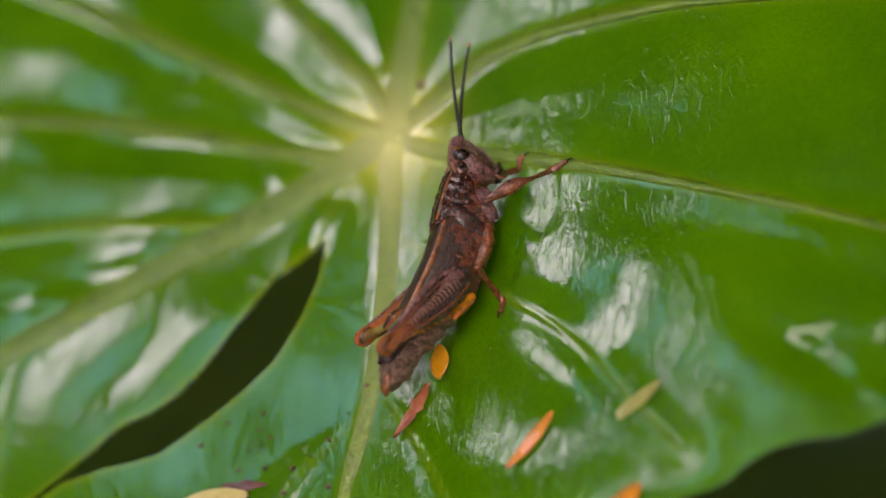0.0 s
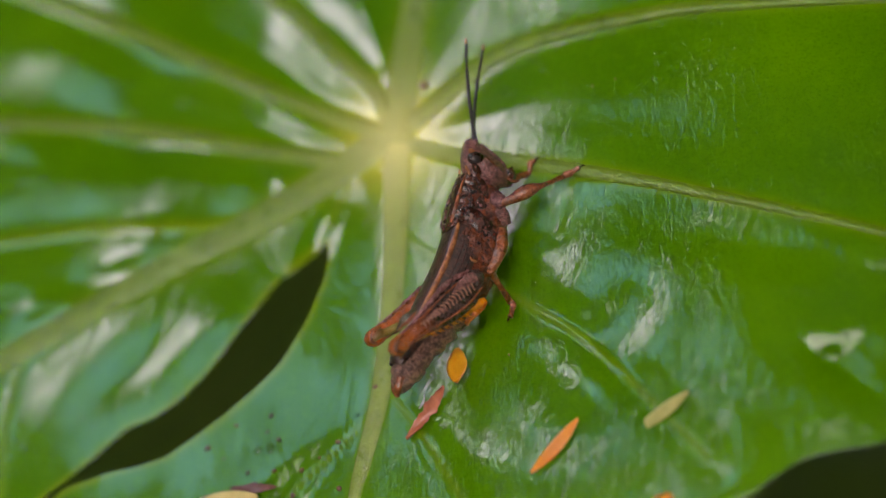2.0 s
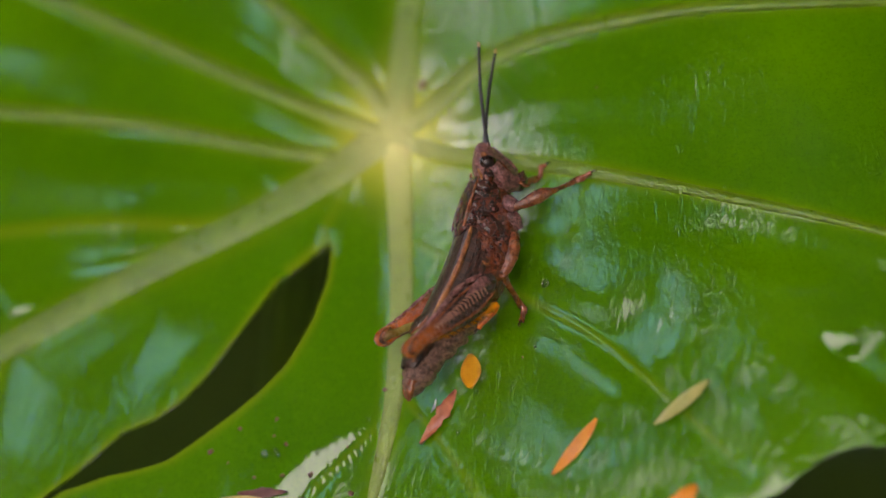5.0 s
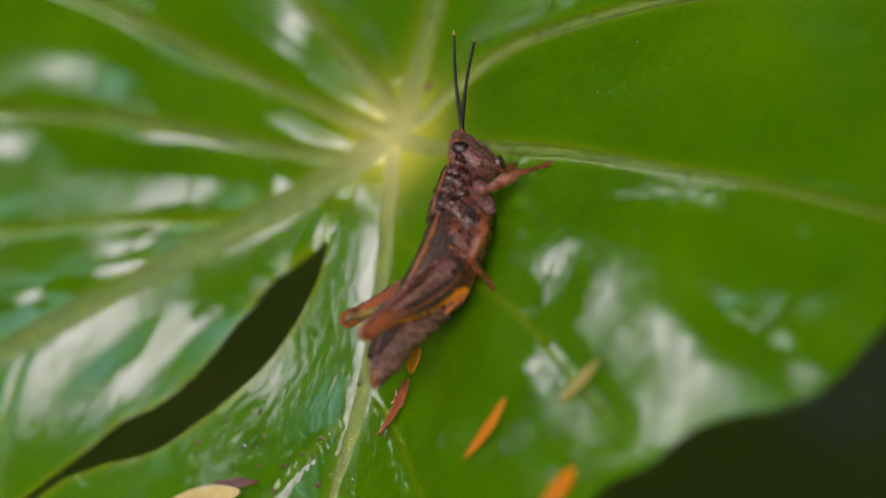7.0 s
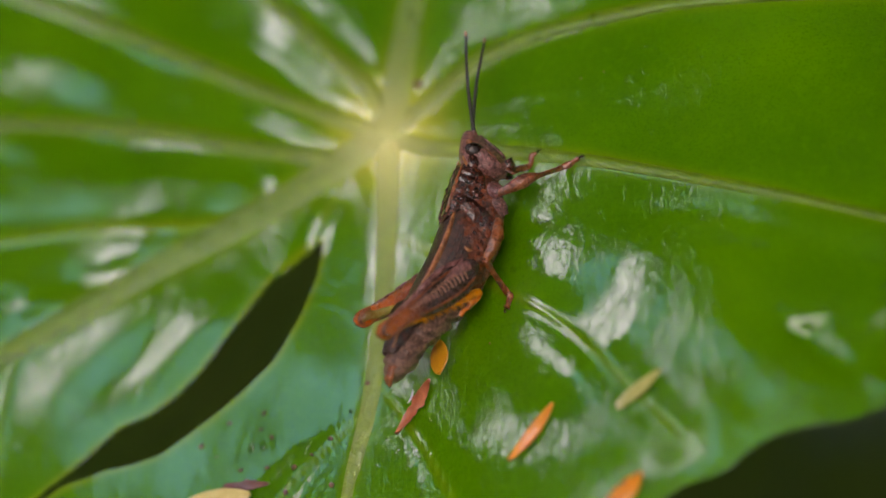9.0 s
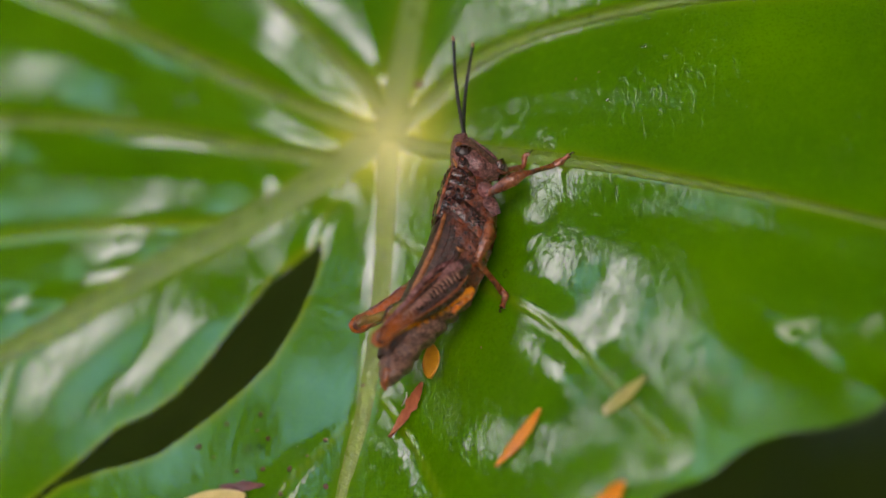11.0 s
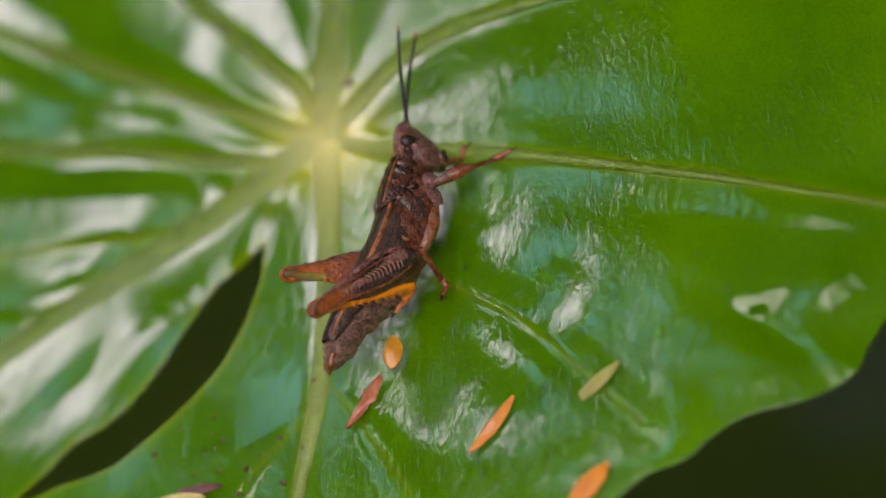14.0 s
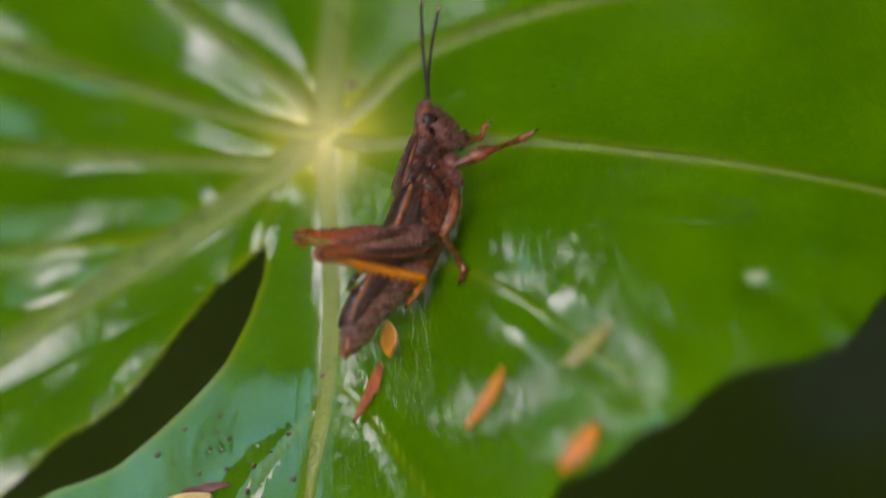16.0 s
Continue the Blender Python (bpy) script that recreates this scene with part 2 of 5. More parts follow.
def trunk(bm, sections, sides=28, count=40, lumps=0.0, rib=0.0, pitch=1.0):
    """A body lofted along x: rows of x, lowest z, highest z, half width, squareness."""
    rings = []
    for x, lo, hi, w, p in spline(sections, count):
        c, h = (lo + hi) / 2, max((hi - lo) / 2, 0.02)
        w = max(w, 0.02)
        g = 1 - rib * (0.5 - 0.5 * math.cos(2 * math.pi * x / pitch)) ** 3
        ring = []
        for k in range(sides):
            t = 2 * math.pi * k / sides
            u, v = math.cos(t), math.sin(t)
            u, v = (math.copysign(abs(q) ** (2 / p), q) for q in (u, v))
            j = g * (1 + lumps * noise.noise(Vector((x * 1.3, u * 2.2, v * 2.2))))
            ring.append(Vector((x, w * u * j, c + h * v * j)))
        rings.append(ring)
    return skin(bm, rings)


def ellipsoid(bm, centre, radii, u=20, v=14):
    made = bmesh.ops.create_uvsphere(bm, u_segments=u, v_segments=v, radius=1.0)["verts"]
    for q in made:
        q.co = Vector([c + r * x for c, r, x in zip(centre, radii, q.co)])
    return bm


# ---------------------------------------------------------------- ground and surroundings
def ground():
    bm = bmesh.new()
    n = 48
    for j in range(n + 1):
        for i in range(n + 1):
            a, b = (i / n * 2 - 1), (j / n * 2 - 1)
            x, y = 40000 * a * abs(a) ** 1.5, 40000 * b * abs(b) ** 1.5
            bm.verts.new((x, y, 25 * noise.noise(Vector((x / 300, y / 300, 0)))))
    bm.verts.ensure_lookup_table()
    for j in range(n):
        for i in range(n):
            k = j * (n + 1) + i
            bm.faces.new([bm.verts[q] for q in (k, k + 1, k + n + 2, k + n + 1)])
    ob = part("ground", bm, SOIL, None, "dark damp forest soil under the plant")
    return tagged(ob, category="ground", kind="structure")


def added_canopy():
    """Unseen dark dome of crowns, added to block sky light but for placed openings and ragged gaps."""
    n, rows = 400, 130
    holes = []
    for b, h, wide in LIGHT_OPENINGS:
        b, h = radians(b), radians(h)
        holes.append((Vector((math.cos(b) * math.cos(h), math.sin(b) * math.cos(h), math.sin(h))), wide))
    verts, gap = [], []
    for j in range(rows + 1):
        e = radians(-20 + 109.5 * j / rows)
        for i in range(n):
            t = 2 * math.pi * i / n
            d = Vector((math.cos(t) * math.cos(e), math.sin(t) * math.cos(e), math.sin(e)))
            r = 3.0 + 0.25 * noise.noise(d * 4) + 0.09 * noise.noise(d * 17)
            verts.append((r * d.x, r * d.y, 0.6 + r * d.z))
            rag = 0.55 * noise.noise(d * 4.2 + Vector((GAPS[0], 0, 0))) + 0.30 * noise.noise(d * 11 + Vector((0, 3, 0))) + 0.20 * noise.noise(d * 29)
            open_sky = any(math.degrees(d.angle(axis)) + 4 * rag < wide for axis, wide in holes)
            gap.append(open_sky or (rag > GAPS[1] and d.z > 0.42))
    faces = []
    for j in range(rows):
        for i in range(n):
            k, m = j * n + i, j * n + (i + 1) % n
            if gap[k] + gap[m] + gap[k + n] + gap[m + n] < 3:
                faces.append((k, m, m + n, k + n))
    me = bpy.data.meshes.new("unseen_canopy")
    me.from_pydata(verts, [], faces)
    me.update()
    me.materials.append(CANOPY)
    ob = tagged(new("unseen_canopy", me), "unseen dark green canopy added round the leaf, with openings placed for light and reflections")
    return tagged(ob, category="undergrowth", kind="structure")


# ---------------------------------------------------------------- the leaf
VEINS = {   # centre line in mm from the hub, half widths at its start and end, height
    "midrib": ([(0.2, 2.5), (0.1, -3.5), (0, -9.2), (-0.5, -17.4), (-1.6, -25.3), (-3.2, -31.5), (-4, -34.6), (-6.5, -48), (-9, -62)], 1.5, 0.35, 0.28),
    "lower": ([(0.5, 1.0), (-5.3, -3.4), (-14, -8.5), (-22.8, -12.9), (-31.7, -17.8), (-40.5, -22.8), (-58, -33)], 1.7, 1.1, 0.38),
    "left": ([(-5.0, -2.6), (-8.9, -1.8), (-14.4, -0.9), (-24, 1.0), (-34, 2.2), (-44, 2.9), (-60, 4)], 0.9, 0.75, 0.5),
    "upper": ([(-1.0, 0.4), (-3.1, 1.0), (-7.9, 3.0), (-18.2, 7.8), (-28.4, 12.5), (-37.7, 16.7), (-55, 24)], 0.9, 0.8, 0.5),
    "high": ([(-0.5, 2.0), (-2.0, 4.9), (-5.7, 8.8), (-10.9, 14.3), (-12.9, 16.1), (-25, 29)], 1.0, 0.85, 0.5),
    "top": ([(0.1, -1.0), (0.7, 2.9), (1.5, 8.4), (2.5, 14.6), (5, 30)], 1.7, 1.3, 0.5),
    "right_high": ([(1.0, 0.6), (3.9, 2.8), (9, 7.2), (14.5, 9.5), (22.4, 11.1), (30.1, 12), (48, 12.5)], 1.0, 0.6, 0.5),
    "right": ([(0.5, -0.4), (4.5, -1.8), (9.4, -2.4), (16.6, -3.5), (21.6, -4.4), (28.3, -5.9), (35.6, -7.6), (42.8, -9.5), (52, -12)], 1.0, 0.3, 0.32),
}
SMALL = {
    "r1": ([(0.2, -10), (8.7, -14.6), (11.3, -16), (15.4, -18.4), (19.8, -22.5), (25, -28)], 0.5, 0.3, 0.25),
    "r2": ([(-1.3, -24), (2.7, -29.2), (5.6, -34), (9, -40)], 0.35, 0.3, 0.2),
    "l3": ([(-14, -8.6), (-20.1, -9.1), (-29.4, -9.1), (-42.1, -10.5), (-58, -13)], 0.7, 0.5, 0.35),
    "slot": ([(-4.0, -3.0), (-5.2, -6.0), (-6.9, -9.1), (-7.6, -11)], 0.5, 0.4, 0.2),
    "lobe": ([(-38, -21.4), (-39, -25.3), (-39.4, -29.7), (-39.5, -38)], 0.6, 0.5, 0.3),
    "low": ([(-1.9, -26.5), (-5.5, -30), (-9.5, -34), (-13, -40)], 0.3, 0.25, 0.15),
}


# puckers of the blade: place from the hub, turn in degrees, half length and half width in mm, tilt across and along
PUCKERS_LEFT = [
    (-8.1, 7.2, 137, 6.5, 2.6, 0.26, 0.23),
    (-10.9, 1.7, 157, 5.5, 2, 0.24, 0.27),
    (-12.4, -4.4, 157, 2, 1, 0.23, -0),
    (-29, -12.3, 24, 7, 2.2, 0.13, 0.21),
    (-38.6, -17, 10, 4, 1.2, 0.27, -0.18),
    (-22.1, -20.7, 34, 7.5, 2.2, 0.16, -0.05),
    (-33.9, -24.6, 34, 2.6, 1.8, 0.05, -0.05),
    (-3.5, -5.5, 80, 1.6, 1.4, 0.27, 0.05),
    (-7.4, -10.3, 50, 2, 0.6, 0.14, 0.02),
    (-23.1, 13.5, 155, 11, 4.5, -0.36, -0.16),
    (-29.2, 7.9, 160, 9, 3.5, -0.21, 0.1),
    (-34.9, 0.3, 172, 9, 3, -0.22, 0.05),
]
PUCKERS_HUB = [
    (-3.5, -1.2, 60, 1.3, 0.9, 0.11, 0.12),
    (-2.2, 2.2, 70, 1.3, 0.9, 0.06, 0.14),
    (-0.3, 5.9, 60, 1.2, 0.9, -0.01, 0.14),
    (3.7, 0.1, -40, 1.5, 0.9, -0.11, 0.05),
    (1.9, -1.6, 80, 1.2, 0.8, -0.1, -0.05),
    (2.7, -3.6, 85, 1.3, 0.7, -0.11, 0.06),
    (-5.2, -6, 30, 1.4, 1, 0.18, 0.1),
]
PUCKERS_RIGHT = [
    (18, -19.4, 60, 4.5, 2.6, -0.04, -0.25),
    (21.7, -15.9, 60, 4, 2.2, 0.21, -0.01),
    (25.1, -21.1, 75, 5, 2.6, 0.22, -0.09),
    (26.7, -25, 85, 4, 2, 0.19, -0.24),
    (22.2, -30.9, 20, 4, 1.8, 0.22, -0.16),
    (39.4, -18.2, 28, 4.5, 1.3, 0.36, -0.01),
    (39.4, -22.5, -33, 5, 1.3, 0.38, -0.06),
    (36.2, -10.2, -6, 9, 2.2, 0.24, 0.2),
    (31, -22.3, -30, 5, 3, 0.12, 0.05),
    (19.7, -1.5, 0, 10, 3.5, -0.13, -0.19),
    (9.1, -27.6, 60, 5, 3, -0.02, -0.19),
    (13.5, -29.2, 20, 4, 2.5, 0.06, -0.18),
    (12.9, -9.3, 50, 4, 2.2, -0.03, 0.09),
]


def slope(x, y):
    """The leaf's broad form: tipped towards the lens below and to the right, folded along the midrib."""
    s = x + 0.09 * y * (y < 0)
    soft = 2.0 * np.log1p(np.exp(np.clip(s / 2.0, -30, 30))) - 2.0 * math.log(2)
    q = 0.45 * s + 0.40 * soft
    return np.where(q > 0, 27 * np.tanh(q / 27), 32 * np.tanh(q / 32)) - 36 * np.tanh(0.6 * y / 36)


def away(x, y, line):
    """Distance of places from a vein and how far along it they lie (0..1)."""
    pts = spline(line, 40)
    best, along = np.full(x.shape, 1e9), np.zeros(x.shape)
    for i in range(len(pts) - 1):
        a, b = pts[i], pts[i + 1]
        d = b - a
        t = np.clip(((x - a[0]) * d[0] + (y - a[1]) * d[1]) / (d @ d), 0, 1)
        e = np.hypot(x - a[0] - t * d[0], y - a[1] - t * d[1])
        along = np.where(e < best, (i + t) / (len(pts) - 1), along)
        best = np.minimum(best, e)
    return best, along


def relief(x, y):
    """Height of the blade over the hub, and how much of each place is vein."""
    z = slope(x, y)
    near, mark = np.full(x.shape, 1e9), np.zeros(x.shape)
    ridge = np.zeros(x.shape)
    for line, w0, w1, h in (*VEINS.values(), *SMALL.values()):
        d, s = away(x, y, line)
        w = w0 + (w1 - w0) * s
        near = np.minimum(near, d * (0.9 / max(w0, 0.5)) if h < 0.3 else d)
        ridge = np.maximum(ridge, 0.5 * h * np.exp(-(d / w) ** 2))
        mark = np.maximum(mark, np.exp(-(d / (1.25 * w)) ** 2) * (1 - 0.35 * s) * (1.0 if h > 0.3 else 0.6))
    r = np.hypot(x, y)
    pillow = 0.7 * (1 - np.exp(-(near / 4.2) ** 2)) * np.clip(r / 6, 0, 1)
    wave = (0.17 * np.sin(0.23 * x + 0.15 * y + 0.7) * np.sin(0.21 * y - 0.09 * x)
            + 0.04 * np.sin(0.45 * x - 0.33 * y + 1.9)) * np.clip(r / 10, 0, 1)
    for cx, cy, turn, long, wide, gx, gy in (*PUCKERS_LEFT, *PUCKERS_HUB, *PUCKERS_RIGHT):
        c, s = math.cos(radians(turn)), math.sin(radians(turn))
        u, v = (x - cx) * c + (y - cy) * s, (y - cy) * c - (x - cx) * s
        z = z + np.exp(-(u / long) ** 2 - (v / wide) ** 2) * (gx * (x - cx) + gy * (y - cy))
    return z + ridge + pillow + wave, mark


OUTLINE = [(-93, 72), (-84, 66), (-76, 54), (-70.5, 46.5), (-67.6, 43.4), (-63, 40.9), (-58, 40.2), (-52.8, 40.4), (-45, 41.6), (-37.4, 45.0),
           (-31.5, 48.6), (-29.3, 49.4), (-24.2, 49.4), (-19.3, 50.2), (-14.8, 52.3), (-10, 55), (5, 62), (25, 66), (60, 62), (100, 60), (140, 68), (200, 70), (227, 66), (250, 70), (267, 72)]
SLOT_UP = [(0, -122), (12.8, -122), (13.6, -124.1), (19, -128.8), (26, -128.6), (32.4, -128.4), (35.9, -129), (39.6, -130.5), (43, -132.6), (48, -133.2), (72, -137)]
SLOT_LOW = [(0, -122), (13.0, -122), (13.5, -120.4), (14.5, -118.2), (16.4, -116.1), (20.6, -115.4), (25.7, -116.6), (31.6, -120.1), (36.5, -122.8), (41.8, -125.6), (47, -130.4), (52, -133.2), (72, -136.6)]
CREASE = [(0, -122), (12.8, -122), (13.6, -124.1), (19, -128.8), (24, -134.5), (30, -140.2), (38, -145), (48, -148.2), (60, -150), (72, -151)]


def at(table):
    a, b = zip(*table)
    return lambda r: np.interp(r, a, b)


def fixed(value):
    return lambda r: np.full(np.shape(r), float(value))


# the pieces of the blade, from one crease to the next; angles in degrees about the hub
PIECES = {
    "left0": (at(SLOT_LOW), fixed(-93)), "left1": (fixed(-153), at(CREASE)), "flap": (at(CREASE), at(SLOT_UP)),
    "left2": (fixed(-186), fixed(-153)), "left3": (fixed(-276), fixed(-186)),
}
FAN = 28                                       # the right side bends in a fan of narrow pieces
FAN_ANGLES = [-93 + 177 * k / FAN for k in range(FAN)]
for k, a in enumerate(FAN_ANGLES):
    PIECES["right%d" % k] = (fixed(a), fixed(a + 177 / FAN))
RIGHT_ANGLES = (-93, -75, -55, -35, -12, 10, 40)
SHARE = np.array([[max(0, 1 - abs(f - a) / (22.0 if i else 12.0)) for f in FAN_ANGLES] for i, a in enumerate(RIGHT_ANGLES)])
SHARE /= SHARE.sum(1, keepdims=True)
LEFT_ANGLES = (-93, -122, -153, -186)


def blade(name, leaf):
    first, last = PIECES[name]
    rings = 120
    mid = abs(float(last(30.0) - first(30.0)))
    cols = max(10, int(mid / 0.65))
    rho = np.linspace(0.0005 if name != "flap" else 18.0 / 72, 1, rings + 1)
    u = np.linspace(0, 1, cols + 1)
    rr = 72 * rho[:, None] * np.ones_like(u)[None, :]
    a0, a1 = first(rr), last(rr)
    lap = np.degrees(0.45 / np.maximum(rr, 4.0))
    free_first = (name == "left0") * (rr > 13.0)
    free_last = (name == "flap") * (rr > 13.0)
    b0, b1 = a0 - lap * (1 - free_first), a1 + lap * (1 - free_last)
    th = b0 + (b1 - b0) * u[None, :]
    under = np.clip((a0 - th) / lap, 0, 1) * (1 - free_first) + np.clip((th - a1) / lap, 0, 1) * (1 - free_last)
    outer = at(OUTLINE)(np.where(th < -93, th + 360, th))
    wob = np.vectorize(lambda t: 0.6 * math.sin(t * 0.21) + 0.35 * math.sin(t * 0.53 + 1))(th)
    r = rho[:, None] * (outer + wob)
    x, y = r * np.cos(np.radians(th)), r * np.sin(np.radians(th))
    z, mark = relief(x, y)
    rim = np.clip((rho[:, None] - 0.97) / 0.03, 0, 1) * np.ones_like(x)
    z = z - 0.5 * rim ** 2
    # pale rim highlight along the slot's edges, painted in the vein colour
    rim_light_gap = np.where(free_first > 0, (th - a0), 9.0) if name == "left0" else np.where((rr > 13) & (rr < 60), (a1 - th), 9.0) if name in ("flap", "left1") else np.full(x.shape, 9.0)
    if name == "left1":
        rim_light_gap = np.where(rr < 19, rim_light_gap, 9.0)
    mark = np.maximum(mark, 0.9 * np.exp(-(np.radians(np.clip(rim_light_gap, 0, 9)) * r / 0.45) ** 2))
    e = 0.05
    gx = (relief(x + e, y)[0] - relief(x - e, y)[0]) / (2 * e)
    gy = (relief(x, y + e)[0] - relief(x, y - e)[0]) / (2 * e)
    nrm = np.stack([-gx, -gy, np.ones_like(gx)], -1)
    nrm /= np.linalg.norm(nrm, axis=-1, keepdims=True)
    top = np.stack([x, y, z - 0.13 * under], -1)
    low = top - 0.38 * nrm
    n = (rings + 1) * (cols + 1)
    verts = np.concatenate([top.reshape(-1, 3), low.reshape(-1, 3)]) * MM
    faces = []
    w = cols + 1
    for j in range(rings):
        for i in range(cols):
            k = j * w + i
            faces.append((k, k + w, k + w + 1, k + 1))
            faces.append((n + k, n + k + 1, n + k + w + 1, n + k + w))
    edge = [i for i in range(w)], [rings * w + i for i in range(w)], [j * w for j in range(rings + 1)], [j * w + cols for j in range(rings + 1)]
    for line, flip in zip(edge, (True, False, False, True)):
        for a, b in zip(line, line[1:]):
            q = (a, b, n + b, n + a)
            faces.append(q if not flip else q[::-1])
    me = bpy.data.meshes.new("blade")
    me.from_pydata(verts.tolist(), [], faces)
    me.update()
    for f in me.polygons:
        f.use_smooth = True
    rad = np.hypot(x, y)
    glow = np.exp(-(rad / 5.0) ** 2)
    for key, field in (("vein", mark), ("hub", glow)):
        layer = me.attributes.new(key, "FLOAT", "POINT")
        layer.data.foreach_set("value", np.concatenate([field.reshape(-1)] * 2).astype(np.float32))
    both = np.concatenate([nrm.reshape(-1, 3), -nrm.reshape(-1, 3)])
    me.normals_split_custom_set_from_vertices(both.tolist())
    me.materials.append(LEAF)
    ob = new("blade", me)
    ob.parent = leaf
    return ob


def rib(name, leaf, first=0.0, last=1.0):
    """A raised vein, or a stretch of it, that follows the blade."""
    line, w0, w1, h = VEINS[name]
    s = np.linspace(first, last, max(8, int(90 * (last - first))))
    whole = spline(line, 400)
    pts = np.stack([np.interp(s, np.linspace(0, 1, 400), whole[:, c]) for c in (0, 1)], -1)
    way = np.gradient(pts, axis=0)
    way /= np.linalg.norm(way, axis=1, keepdims=True)
    side = np.stack([-way[:, 1], way[:, 0]], -1)
    k = 11
    u = np.linspace(-1, 1, k)
    w = (w0 + (w1 - w0) * s)[:, None]
    x = pts[:, :1] + side[:, :1] * u * w
    y = pts[:, 1:] + side[:, 1:] * u * w
    fade = np.clip(np.minimum(s / 0.08, (1 - s) / 0.05), 0, 1)[:, None]
    z = relief(x, y)[0] + h * (1 - u * u) ** 0.8 * (0.35 + 0.65 * fade) - 0.07
    verts = np.stack([x, y, z], -1).reshape(-1, 3) * MM
    faces = [(j * k + i, j * k + i + 1, (j + 1) * k + i + 1, (j + 1) * k + i) for j in range(len(pts) - 1) for i in range(k - 1)]
    me = bpy.data.meshes.new("vein")
    me.from_pydata(verts.tolist(), [], faces)
    me.update()
    for f in me.polygons:
        f.use_smooth = True
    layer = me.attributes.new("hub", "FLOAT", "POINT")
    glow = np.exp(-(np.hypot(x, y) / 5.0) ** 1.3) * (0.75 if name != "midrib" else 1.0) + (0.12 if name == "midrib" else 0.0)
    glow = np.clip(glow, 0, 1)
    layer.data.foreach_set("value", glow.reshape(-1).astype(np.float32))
    me.materials.append(VEIN)
    ob = new("midrib" if name == "midrib" else "vein", me)
    ob.parent = leaf
    return tagged(ob, "pale yellow-green raised vein")


def surface(x, y):
    """A place on the resting blade in mm from the hub, with its normal."""
    f = lambda a, b: float(relief(np.array([a]), np.array([b]))[0][0])
    e = 0.2
    n = Vector((-(f(x + e, y) - f(x - e, y)) / (2 * e), -(f(x, y + e) - f(x, y - e)) / (2 * e), 1)).normalized()
    return Vector((x, y, f(x, y))), n


ground()
added_canopy()
leaf = new("leaf")
tagged(leaf, "large glossy wet green leaf with pale yellow veins and a slot", "leaf")
BLADES = {name: blade(name, leaf) for name in PIECES}
RIB_ON = {"midrib": None, "lower": "left1", "left": "left2", "upper": "left3", "high": "left3", "top": "right27"}
RIBS = [(rib(name, leaf), piece) for name, piece in RIB_ON.items()]


def cut_ribs(name):
    """The veins of the right side, cut where the pieces of the fan meet."""
    whole = spline(VEINS[name][0], 400)
    at_piece = [int(np.clip((math.degrees(math.atan2(y, x)) + 93) / (177 / FAN), 0, FAN - 1)) for x, y in whole]
    start = 0
    for i in range(1, 400):
        if i == 399 or at_piece[i] != at_piece[i - 1]:
            RIBS.append((rib(name, leaf, start / 399, min(i + 1, 399) / 399), "right%d" % at_piece[start]))
            start = i


cut_ribs("right_high")
cut_ribs("right")
bm = bmesh.new()
tube(bm, [(0.3, 1.0, -3.6), (0.4, 5, -13), (0, 0, -60), (0, -60, -190), (0, -400, -462)], [1.6, 1.9, 2.4, 3.2, 4.5], 14, 40)
part("petiole", bm, VEIN, leaf, "long green leaf stalk")


# ---------------------------------------------------------------- the grasshopper
# its own frame, in mm: x forwards, y to its left, z up
HIP = {-1: Vector((-2.9, -2.2, -1.5)), 1: Vector((-2.7, 2.0, -1.2))}
THIGH = {-1: 10.62, 1: 10.31}
ANKLE = {-1: Vector((-4.6, -1.8, -2.95)), 1: Vector((-4.0, 2.0, -1.2))}
ANKLE_UP = {-1: Vector((-6.5, -2.1, -2.45)), 1: Vector((-4.6, 2.3, -0.6))}    # with the knees raised
KNEE = {-1: Vector((-12.03, -3.4, 3.78)), 1: Vector((-10.76, 2.2, 5.22))}
SHIN = {s: (ANKLE[s] - KNEE[s]).length for s in (-1, 1)}


def aim(base, tip, down=False):
    """Pose in the insect's frame with x from base to tip and z upwards, or for a shin z away from the tail."""
    x = (tip - base).normalized()
    z = Vector((0, 1, 0)).cross(x)
    if down:
        z = -z
    z.normalize()
    y = z.cross(x)
    m = Matrix((x, y, z)).transposed().to_4x4()
    m.translation = base * MM
    return m


